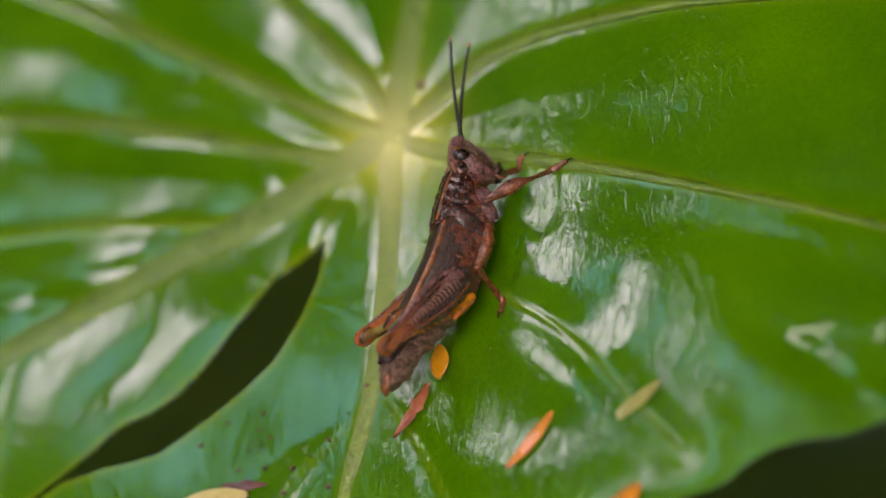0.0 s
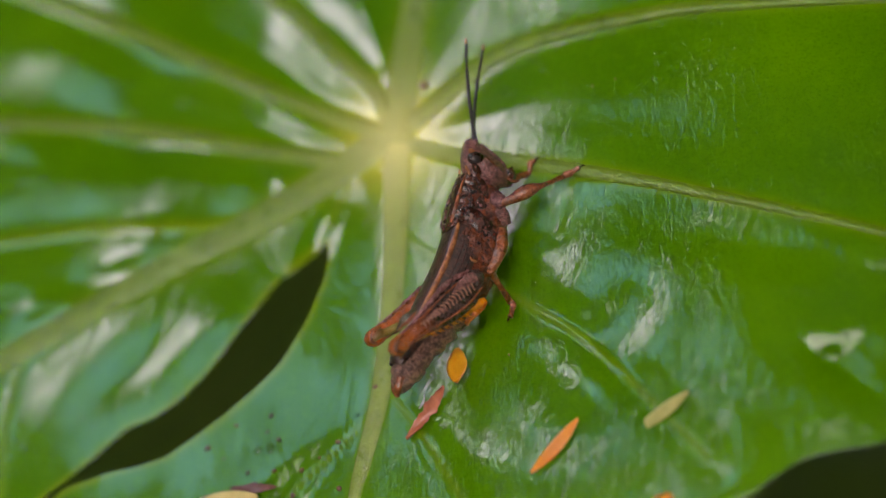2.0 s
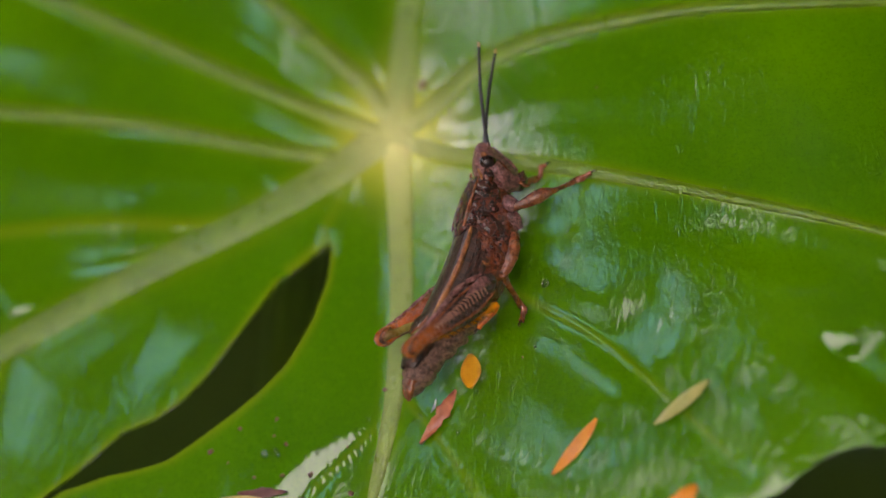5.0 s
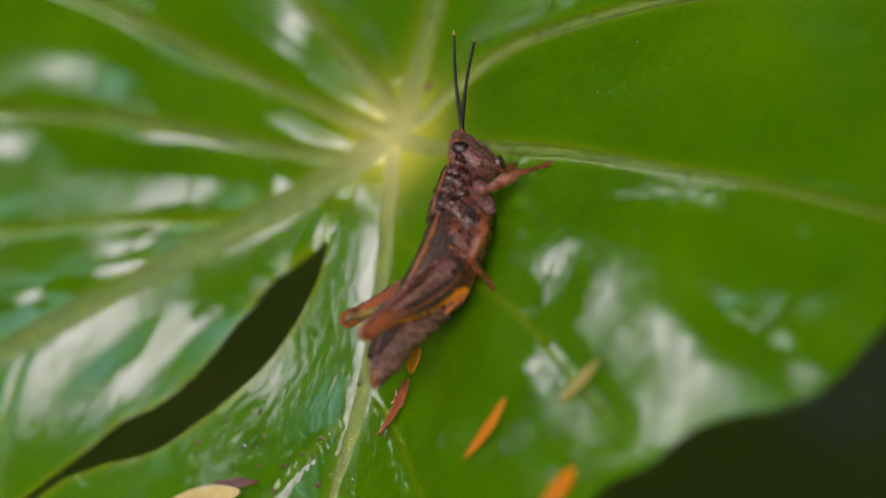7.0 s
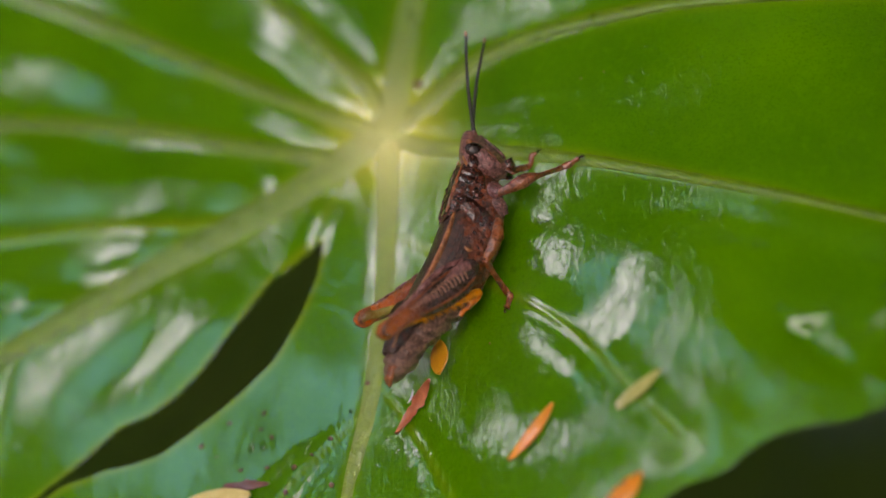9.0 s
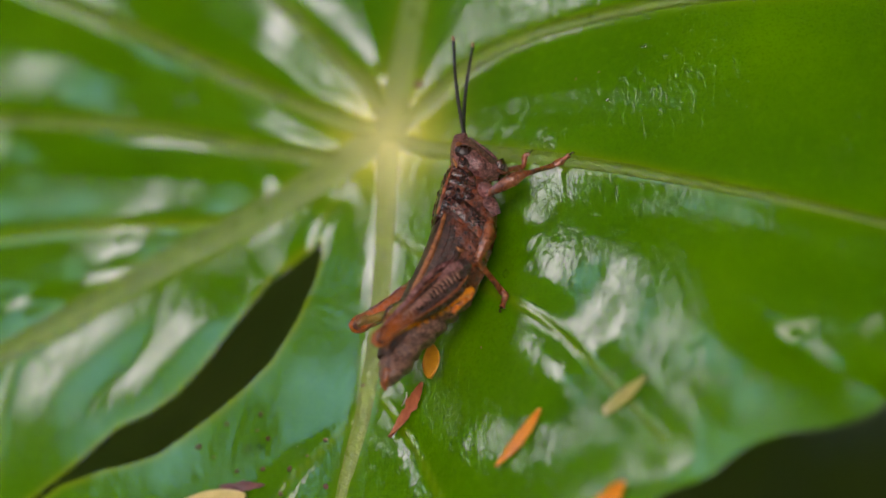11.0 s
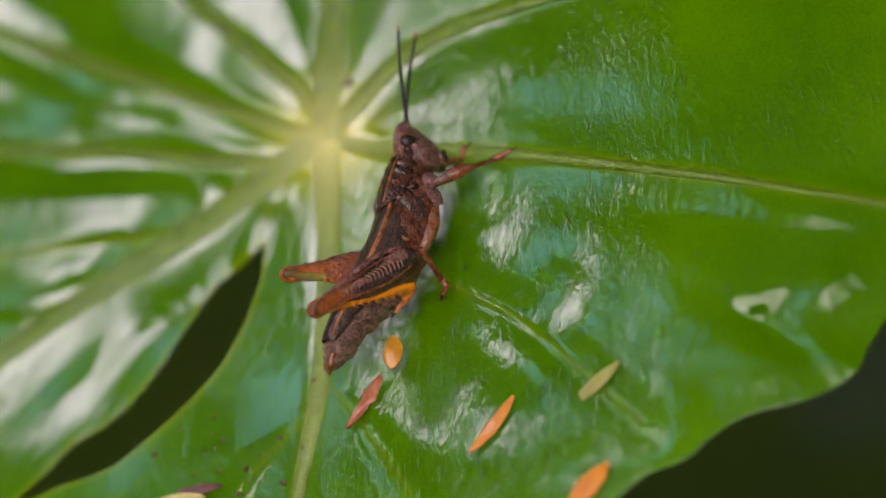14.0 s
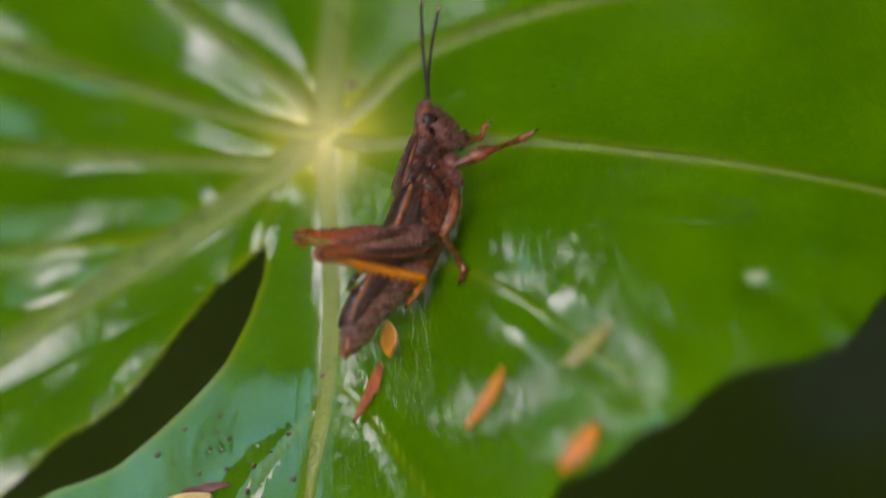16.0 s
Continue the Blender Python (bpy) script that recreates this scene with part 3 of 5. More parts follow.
def head(hopper):
    bm = bmesh.new()
    rows = [(2.85, 8.5, 9.5, 0.35), (2.6, 7.4, 9.85, 0.75), (2.1, 6.5, 10.0, 1.15), (1.4, 6.0, 9.85, 1.42), (0.5, 5.8, 9.5, 1.55), (-0.4, 5.9, 9.15, 1.5),
            (-1.2, 6.2, 8.8, 1.25), (-1.8, 6.5, 8.45, 0.95), (-2.2, 6.7, 8.0, 0.6)]
    rings = []
    for z, back_x, front_x, w in spline(rows, 44):
        ring = []
        for k in range(40):
            t = 2 * math.pi * k / 40
            u, v = math.cos(t), math.sin(t)
            c, h = (back_x + front_x) / 2, max((front_x - back_x) / 2, 0.05)
            taper = 1 - 0.42 * max(u, 0) ** 1.5
            j = 1 + 0.05 * noise.noise(Vector((u * 3, v * 3, z * 2.4))) + 0.025 * noise.noise(Vector((u * 8, v * 8, z * 6)))
            ring.append(Vector((c + h * u * j, max(w, 0.05) * v * taper * j, z)))
        rings.append(ring)
    skin(bm, rings)
    skull = part("head", bm, HEAD, hopper, "slanting speckled brown head")
    for s in (-1, 1):
        bm = bmesh.new()
        ellipsoid(bm, (7.95, s * 1.02, 1.5), (0.72, 0.52, 0.92))
        part("eye", bm, EYEBALL, skull, "dark brown bulging eye")
        bm = bmesh.new()
        ellipsoid(bm, (8.5, s * 0.98, 2.2), (0.30, 0.34, 0.34), 12, 8)
        part("brow", bm, STRIPE, skull, "pale brow over the eye")
        bm = bmesh.new()
        tube(bm, [(7.4, s * 1.28, 1.5), (6.8, s * 1.42, 1.3), (6.2, s * 1.45, 1.1)], [0.35, 0.5, 0.4], 12, 14, 0.3, 0.2)
        part("temple", bm, BROWN, skull, "dark band behind the eye")
        bm = bmesh.new()
        tube(bm, [(7.0, s * 1.0, 2.35), (6.5, s * 1.25, 2.0), (6.0, s * 1.4, 1.75)], [0.1, 0.16, 0.1], 8, 12)
        part("nape_line", bm, STRIPE, skull, "tan line behind the eye")
        bm = bmesh.new()
        tube(bm, [(9.75, s * 0.28, 1.4), (9.3, s * 0.4, 0.2), (8.9, s * 0.45, -0.8), (8.5, s * 0.4, -1.6)], [0.1, 0.13, 0.13, 0.08], 8, 18, 1.0, 0.3)
        part("face_ridge", bm, HEAD, skull)
        bm = bmesh.new()
        ellipsoid(bm, (9.75, s * 0.34, 1.95), (0.32, 0.26, 0.26), 12, 8)
        part("antenna_socket", bm, HEAD, skull)
        tip = Vector((18.86, -0.5, 5.82)) if s < 0 else Vector((19.35, 0.5, 3.77))
        root = Vector((9.85, s * 0.33, 2.0))
        bm, n = bmesh.new(), 19
        rings = []
        way = (tip - root).normalized()
        a = way.cross(Vector((0, 1, 0))).normalized()
        b = a.cross(way)
        for k in range(n * 3 + 1):
            f = k / (n * 3)
            r = (0.21 - 0.07 * f) * (0.80 if k % 3 == 0 else 1.0)
            bow = 0.22 * math.sin(math.pi * f)
            c = root.lerp(tip, f * 0.955) + a * bow
            rings.append([c + (a * math.cos(t) + b * math.sin(t)) * r for t in np.linspace(0, 2 * math.pi, 8, endpoint=False)])
        skin(bm, rings)
        feeler = part("antenna", bm, FEELER, skull, "thin black segmented feeler")
        bm = bmesh.new()
        tube(bm, [root.lerp(tip, 0.945), root.lerp(tip, 0.975), tip], [0.13, 0.13, 0.05], 8, 8)
        part("antenna_tip", bm, FEELERTIP, skull, "pale orange feeler tip")
    bm = bmesh.new()
    tube(bm, [(8.3, 0, -1.7), (7.8, 0, -2.25), (7.2, 0, -2.5)], [0.75, 0.7, 0.35], 12, 12, 1.3, 0.1)
    part("mouth", bm, BROWN, skull, "dark brown jaws")
    for s in (-1, 1):
        bm = bmesh.new()
        tube(bm, [(7.4, s * 0.8, -1.9), (7.2, s * 1.0, -2.5), (7.5, s * 0.9, -3.0)], [0.2, 0.17, 0.1], 8, 10)
        part("palp", bm, BELLY, skull)
        bm = bmesh.new()
        tube(bm, [(8.4, s * 1.22, 0.8), (8.0, s * 1.4, 0.0), (7.6, s * 1.2, -1.2)], [0.10, 0.12, 0.08], 6, 12)
        part("cheek_ridge", bm, BELLY, skull)


def shield_section(w, lo, shoulder, top):
    """Half of a boxy saddle: from the lower edge up the flat flank, over the sharp shoulder, to the keel."""
    side = [(w * 0.96, lo), (w * 1.0, lo + 0.25 * (shoulder - lo)), (w * 1.0, lo + 0.6 * (shoulder - lo)), (w * 0.93, shoulder - 0.22), (w * 0.86, shoulder),
            (w * 0.74, shoulder + 0.02), (w * 0.4, shoulder + 0.6 * (top - shoulder)), (w * 0.1, top - 0.1), (0.0, top)]
    return spline(side, 27)


def trunk_parts(hopper):
    bm = bmesh.new()
    trunk(bm, [(6.0, -1.7, 1.7, 1.3, 2.4), (4.6, -2.7, 1.8, 1.65, 2.7), (3.0, -3.2, 1.8, 1.85, 2.9), (1.0, -3.55, 1.7, 1.95, 2.9), (-1.5, -3.6, 1.6, 1.9, 2.7),
               (-4.0, -3.4, 1.7, 1.8, 2.4), (-5.5, -3.1, 1.8, 1.7, 2.2)], 36, 60, 0.09)
    chest = part("thorax", bm, BELLY, hopper, "rusty brown wet chest")
    plates = (((2.7, 1.80, 1.1), (2.0, 1.90, -0.6), (1.4, 1.8, -2.4), 0.85, BROWN), ((0.6, 1.86, 1.0), (-0.1, 1.98, -0.6), (-0.9, 1.85, -2.3), 0.90, BELLY),
              ((2.3, 1.75, -2.2), (1.0, 1.85, -2.9), (-0.6, 1.7, -3.1), 0.55, BELLY), ((4.3, 1.6, -1.4), (3.6, 1.75, -2.3), (2.9, 1.6, -3.0), 0.60, HEAD))
    for s in (-1, 1):
        for a, b, c, r, mat in plates:
            bm = bmesh.new()
            tube(bm, [(v[0], s * v[1], v[2]) for v in (a, b, c)], [r * 0.8, r, r * 0.7], 18, 22, 0.24, 0.25)
            part("chest_plate", bm, mat, chest)
        for x, z in ((1.9, 0.5), (0.3, 0.3), (2.7, -1.2), (-1.1, -0.2), (1.2, -1.5), (3.6, 0.1)):
            bm = bmesh.new()
            ellipsoid(bm, (x, s * 2.06, z), (0.17, 0.1, 0.12), 10, 7)
            part("wart", bm, HEAD, chest)
        bm = bmesh.new()
        tube(bm, [(-1.4, s * 2.2, -0.35), (-1.65, s * 2.35, -0.6), (-1.6, s * 2.35, -0.9), (-1.3, s * 2.3, -0.95)], [0.1, 0.15, 0.14, 0.07], 8, 12)
        part("spiracle_flap", bm, STRIPE, chest, "small pale curled flap")
    bm = bmesh.new()
    rows = [(6.3, 1.45, 0.5, 2.1, 2.5), (5.7, 1.62, -0.1, 2.2, 2.62), (4.7, 1.75, -0.45, 2.22, 2.68), (3.5, 1.85, -0.5, 2.25, 2.70), (2.6, 1.92, 0.3, 2.25, 2.68), (1.7, 1.9, 1.2, 2.2, 2.6), (0.9, 1.6, 1.9, 2.15, 2.45), (0.4, 0.8, 2.1, 2.2, 2.35)]
    rings = []
    for x, w, lo, shoulder, top in spline(rows, 44):
        half = shield_section(max(w, 0.1), lo, shoulder, max(top, shoulder + 0.05))
        groove = 1 - 0.07 * sum(math.exp(-((x - g) / 0.10) ** 2) for g in (5.2, 4.3, 3.3))
        ring = []
        for y, z in [(-y, z) for y, z in half] + [(y, z) for y, z in half[::-1]][1:]:
            q = groove + 0.05 * noise.noise(Vector((x * 2.6, y * 2.6, z * 2.6))) + 0.03 * noise.noise(Vector((x * 6, y * 6, z * 6)))
            ring.append(Vector((x, y * q, 0.6 + (z - 0.6) * q)))
        inner = [Vector((v.x, v.y * 0.92, 0.4 + (v.z - 0.4) * 0.92)) for v in reversed(ring)]
        rings.append(ring + inner)
    skin(bm, rings)
    shield = part("pronotum", bm, BROWN, hopper, "dark wet saddle-shaped neck shield with pitted ridges")
    for s in (-1, 1):
        bm = bmesh.new()
        tube(bm, [(6.2, s * 1.28, 2.12), (5.0, s * 1.5, 2.24), (3.6, s * 1.62, 2.27), (2.2, s * 1.68, 2.25), (1.2, s * 1.55, 2.2)], [0.08, 0.13, 0.16, 0.17, 0.1], 8, 30, 1.0, 0.35)
        part("side_ridge", bm, LEG if s < 0 else BROWN, shield, "rusty shoulder ridge" if s < 0 else "dark shoulder ridge")
        for k in range(9):
            x = 5.9 - 0.5 * k
            bm = bmesh.new()
            ellipsoid(bm, (x, s * (1.66 + 0.03 * k), 1.3 - 0.28 * (k % 3) + 0.1 * (k % 2)), (0.2, 0.1, 0.15), 10, 7)
            part("bump", bm, BROWN, shield)
    bm = bmesh.new()
    trunk(bm, [(-3.5, -3.3, 1.8, 1.6, 2.2), (-5.4, -3.3, 1.8, 1.7, 2.3), (-7.5, -2.2, 2.1, 1.7, 2.3), (-9.5, -1.25, 2.5, 1.65, 2.3), (-11.5, -0.2, 2.9, 1.5, 2.3),
               (-13.2, 0.25, 3.1, 1.25, 2.2), (-14.3, 0.9, 2.8, 0.9, 2.0), (-15.0, 1.4, 2.2, 0.4, 2.0)], 36, 90, 0.13, 0.12, 1.45)
    tail = part("abdomen", bm, ABDOMEN, hopper, "grey-brown ringed abdomen")
    for s in (-1, 1):
        bm = bmesh.new()
        tube(bm, [(-13.7, s * 0.55, 2.2), (-14.8, s * 0.45, 2.1), (-15.5, s * 0.25, 1.8)], [0.5, 0.38, 0.08], 10, 14, 1.0, 0.2)
        part("tail_valve", bm, LEG, tail, "rusty brown tail tip")
        for k in range(22):
            x = -6.2 - 0.36 * k + 0.1 * math.sin(k * 7)
            lo, hi = -2.9 + 0.42 * (-5.4 - x), 2.0 + 0.12 * (-5.4 - x)
            z = lo + (hi - lo) * (0.2 + 0.6 * ((k * 0.618) % 1))
            bm = bmesh.new()
            ellipsoid(bm, (x, s * (1.62 - 0.05 * max(0, -10 - x) ** 1.4), z), (0.2, 0.14, 0.17), 8, 6)
            part("wart", bm, ABDOMEN, tail)


def forewing(hopper, s):
    rows = spline([(1.4, 0.3, 1.6, 1.75), (0.0, -0.8, 1.6, 2.0), (-2.5, -0.8, 1.7, 2.05), (-5.0, -0.3, 2.05, 1.95), (-7.5, 0.5, 2.45, 1.8), (-10.0, 1.4, 2.8, 1.6), (-12.0, 2.1, 2.95, 1.35), (-12.8, 2.55, 2.85, 1.2)], 40)
    bm = bmesh.new()
    rings = []
    for x, lo, hi, y in rows:
        outer, inner = [], []
        for k in range(11):
            f = k / 10
            bow = 0.16 * math.sin(math.pi * f) - 0.06 * f + 0.012 * math.sin(f * 30)
            outer.append(Vector((x, s * (y + bow), lo + (hi - lo) * f)))
            inner.append(Vector((x, s * (y + bow - 0.1), lo + (hi - lo) * f)))
        rings.append(outer + inner[::-1])
    skin(bm, rings)
    wing = part("forewing", bm, WING, hopper, "narrow dark brown spotted wing case")
    bm = bmesh.new()
    rings = []
    for x, lo, hi, y in rows:
        e = 0.004 if s < 0 else -0.02
        pts = [Vector((x, s * y * f, hi + 0.62 * (1 - f * f) + e)) for f in (0.0, 0.25, 0.5, 0.75, 1.0)]
        rings.append(pts + [p - Vector((0, 0, 0.08)) for p in reversed(pts)])
    skin(bm, rings)
    part("wing_back", bm, WING, wing, "flat back panel of the wing case")
    bm = bmesh.new()
    tube(bm, [(x, s * (y + 0.02), hi - 0.05) for x, lo, hi, y in rows[::5]], [0.12, 0.22, 0.27, 0.27, 0.25, 0.22, 0.18, 0.12], 10, 50, 0.55)
    part("wing_edge", bm, STRIPE if s < 0 else WING, wing, "tan stripe along the wing" if s < 0 else "dark edge of the wing")
    for q in (0.22, 0.42, 0.62):
        bm = bmesh.new()
        tube(bm, [(x, s * (y + 0.13), lo + (hi - lo) * q) for x, lo, hi, y in rows[3:36:4]], [0.045] * 9, 6, 30)
        part("wing_vein", bm, BROWN, wing)
    for k in range(26):
        x, lo, hi, y = rows[4 + (k * 7) % 30]
        f = 0.15 + 0.65 * ((k * 0.618) % 1)
        bm = bmesh.new()
        ellipsoid(bm, (x, s * (y + 0.13 * math.sin(math.pi * f)), lo + (hi - lo) * f), (0.17, 0.07, 0.11), 8, 6)
        part("wing_spot", bm, FEELER, wing)


def limb(name, hopper, joints, radii, mat, label, lumps=0.12):
    bm = bmesh.new()
    tube(bm, joints, radii, 12, 26, 0.85, lumps)
    return part(name, bm, mat, hopper, label)


def claws(parent, foot, way):
    way = Vector(way).normalized()
    for s in (-1, 1):
        bm = bmesh.new()
        tube(bm, [foot, foot + way * 0.3 + Vector((0, s * 0.16, 0.1)), foot + way * 0.5 + Vector((0, s * 0.2, -0.06))], [0.09, 0.07, 0.02], 6, 8)
        part("claw", bm, BROWN, parent)


def walking_legs(hopper):
    # front leg reaching forward, on the flank that is seen
    fem = limb("fore_femur", hopper, [(4.27, -2.3, -1.5), (4.96, -3.0, -2.35), (5.85, -3.5, -3.2), (6.4, -3.7, -3.8), (6.7, -3.75, -4.1)], [0.36, 0.46, 0.66, 0.55, 0.40], LEG, "swollen rusty brown thigh")
    limb("fore_tibia", fem, [(6.6, -3.72, -4.0), (7.1, -3.6, -4.65), (8.0, -3.0, -5.6), (9.0, -2.2, -6.6)], [0.40, 0.26, 0.23, 0.30], LEG, "thin rusty brown shin")
    limb("fore_tarsus", fem, [(8.95, -2.2, -6.55), (9.46, -2.35, -7.05), (9.8, -2.65, -7.4), (10.2, -2.95, -7.7)], [0.28, 0.33, 0.20, 0.26], LEG, "brown foot", 0.35)
    claws(fem, Vector((10.2, -2.95, -7.7)), (0.5, -0.2, -0.6))
    limb("fore_coxa", hopper, [(5.2, -1.5, -1.2), (4.7, -2.1, -1.3), (4.3, -2.3, -1.9)], [0.6, 0.74, 0.5], HEAD, "pale brown hip")
    fem = limb("fore_femur", hopper, [(5.6, 1.0, -1.2), (7.3, -0.1, -1.7), (8.0, 0.2, -2.8), (8.9, 0.9, -4.0)], [0.40, 0.36, 0.32, 0.34], LEG, "rusty brown thigh")
    limb("fore_tibia", fem, [(8.9, 0.9, -4.0), (9.25, 0.85, -4.2), (9.8, 0.85, -4.15)], [0.34, 0.26, 0.27], LEG, "thin rusty brown shin")
    limb("fore_tarsus", fem, [(9.8, 0.85, -4.15), (10.12, 0.85, -4.1), (10.45, 0.6, -4.4)], [0.27, 0.30, 0.2], LEG, "brown foot", 0.3)
    claws(fem, Vector((10.45, 0.6, -4.4)), (0.6, 0, -0.4))
    # middle legs
    fem = limb("middle_femur", hopper, [(2.1, -2.2, -2.5), (0.57, -2.8, -2.7), (-0.75, -2.95, -2.62), (-2.0, -2.7, -2.45)], [0.46, 0.60, 0.56, 0.42], LEG, "rusty brown thigh")
    limb("middle_tibia", fem, [(-2.0, -2.7, -2.4), (-2.5, -2.1, -3.2), (-3.0, -1.4, -4.3), (-3.55, -0.7, -5.45)], [0.40, 0.33, 0.28, 0.33], LEG, "thin rusty brown shin")
    limb("middle_tarsus", fem, [(-3.5, -0.7, -5.4), (-3.88, -0.7, -5.9), (-4.4, -0.8, -5.95), (-5.1, -0.9, -5.93)], [0.30, 0.34, 0.24, 0.30], LEG, "brown foot", 0.4)
    claws(fem, Vector((-5.1, -0.9, -5.9)), (-1, -0.1, 0))
    fem = limb("middle_femur", hopper, [(1.4, 2.3, -2.2), (0.8, 3.4, -2.2), (0.0, 4.8, -1.6)], [0.42, 0.5, 0.38], LEG, "rusty brown thigh")
    limb("middle_tibia", fem, [(0.0, 4.8, -1.6), (-0.6, 5.6, -1.9), (-1.2, 6.2, -2.3)], [0.36, 0.27, 0.27], LEG, "thin rusty brown shin")


def knee_parts(thigh, k, s):
    for e in (-1, 1):
        bm = bmesh.new()
        tube(bm, [(10.3 * k, e * 0.5, 0.5), (11.2 * k, e * 0.62, 0.42), (11.9 * k, e * 0.5, -0.1), (11.5 * k, e * 0.55, -0.6)], [0.12, 0.2, 0.2, 0.12], 8, 18)
        part("knee_crescent", bm, LEG, thigh, "rusty crescent on the knee")


def jumping_leg(hopper, s):
    """Thigh and shin built along x from their joints."""
    n = THIGH[s]
    k = n / 11.55
    bm = bmesh.new()
    trunk(bm, [(-0.5 * k, -0.5, 0.5, 0.4, 2.2), (0.4 * k, -1.0, 1.0, 0.65, 2.3), (2.0 * k, -1.75, 1.35, 0.85, 2.6), (4.2 * k, -1.8, 1.40, 0.85, 2.7), (6.5 * k, -1.4, 1.10, 0.68, 2.6),
               (8.6 * k, -0.72, 0.78, 0.5, 2.4), (9.8 * k, -0.62, 0.72, 0.5, 2.2), (10.9 * k, -0.85, 0.85, 0.62, 2.1), (11.7 * k, -0.8, 0.75, 0.58, 2.1), (12.3 * k, -0.35, 0.35, 0.3, 2.0)], 26, 52, 0.05)
    thigh = part("hind_femur", bm, FEMUR if s < 0 else FEMUR_IN, hopper, "thick dark brown jumping thigh with a rusty orange knee")
    o = -s                                     # the outer face, in the thigh's own frame
    for y, z, r in ((0.52, 1.00, 0.27), (0.80, 0.62, 0.10), (0.74, -0.95, 0.15)):
        bm = bmesh.new()
        pts = [(0.6 * k, o * y * 0.9, z * 1.0), (2.5 * k, o * y, z * 1.30), (4.5 * k, o * y, z * 1.30), (6.5 * k, o * y * 0.82, z * 1.02), (8.6 * k, o * y * 0.6, z * 0.76), (10.4 * k, o * y * 0.6, z * 0.7)]
        tube(bm, pts, [r * q for q in (0.6, 0.95, 1.0, 0.9, 0.7, 0.4)], 12, 60, 1.0, 0.45)
        part("thigh_ridge", bm, CREST if r > 0.2 else LEG, thigh, "glossy wet ridge")
    for i in range(15):
        x = (1.5 + 0.46 * i) * k
        h = 0.60 * (1 - 0.045 * i)
        bm = bmesh.new()
        y = o * (0.88 if x < 5 else 0.88 - 0.075 * (x - 5))
        tube(bm, [(x + 0.38, y * 0.98, h * 0.9), (x, y * 1.02, 0.05), (x + 0.1, y * 0.99, -h * 1.2)], [0.05, 0.08, 0.05], 6, 10)
        part("chevron", bm, CHEVRON, thigh)
    for a, r in ((((0.5, 0.2), (1.7, 0.42), (3.6, 0.42)), (0.45, 0.52, 0.12)), (((5.2, -0.35), (6.2, 0.05), (7.4, 0.12)), (0.14, 0.30, 0.12))):
        bm = bmesh.new()
        tube(bm, [(x * k, o * (0.84 if x < 5 else 0.84 - 0.08 * (x - 5)), z) for x, z in a], r, 12, 24, 0.3, 0.4)
        part("pale_patch", bm, HEAD, thigh, "pale brown patch on the thigh")
    if s > 0:
        for x, r, mat, label in ((3.4, (0.9, 0.62), FEELER, "black band"), (6.9, (0.55, 0.40), FEELER, "black band"), (5.2, (0.42, 0.48), CREAMY, "cream spot")):
            bm = bmesh.new()
            ellipsoid(bm, (x * k, -o * (0.80 - 0.085 * max(0, x - 4.0)), -0.3), (r[0], 0.06, r[1]), 16, 10)
            part("band" if mat is FEELER else "spot", bm, mat, thigh, label)
    knee_parts(thigh, k, s)
    m = SHIN[s]
    bm = bmesh.new()
    tube(bm, [(-0.15, 0, 0), (0.7, 0, 0.12), (1.6, 0, -0.05), (m * 0.6, 0, 0), (m * 0.92, 0, 0), (m, 0, 0)], [0.42, 0.50, 0.38, 0.38, 0.44, 0.36], 12, 34, 0.9, 0.06)
    shin = part("hind_tibia", bm, TIBIA if s < 0 else TIBIA_IN, hopper, "orange spiny shin" if s < 0 else "yellow-green shin")
    for i in range(8):
        for e in (-1, 1):
            x = m * (0.38 + 0.075 * i)
            bm = bmesh.new()
            tube(bm, [(x, e * 0.16, -0.2), (x + 0.18, e * 0.28, -0.48), (x + 0.42, e * 0.34, -0.72)], [0.1, 0.07, 0.015], 6, 6)
            part("spine", bm, TIBIA, shin)
    bm = bmesh.new()
    pts = [(0, 0, 0), (0.5, 0, -0.05), (0.9, 0, -0.12), (1.4, 0, 0.05), (1.9, 0, 0.0), (2.4, 0, 0.18), (3.0, 0, 0.1)]
    tube(bm, pts, [0.28, 0.36, 0.25, 0.34, 0.22, 0.27, 0.2], 10, 36, 0.9, 0.2)
    foot = part("hind_tarsus", bm, TIBIA_FOOT, hopper, "orange foot")
    claws(foot, Vector((3.0, 0, 0.1)), (1, 0, 0.2))
    return thigh, shin, foot


WATER, _, _, wb = material("water drop")
wb.inputs["Transmission Weight"].default_value = 1.0
wb.inputs["Roughness"].default_value = 0.02
wb.inputs["IOR"].default_value = 1.33


def droplets(parent, places):
    for i, (x, y, z, r) in enumerate(places):
        bm = bmesh.new()
        ellipsoid(bm, (x, y, z), (r * (1.0 + 0.4 * (i % 2)), r * 0.7, r), 12, 8)
        part("water_drop", bm, WATER, parent, "tiny clear water drop")


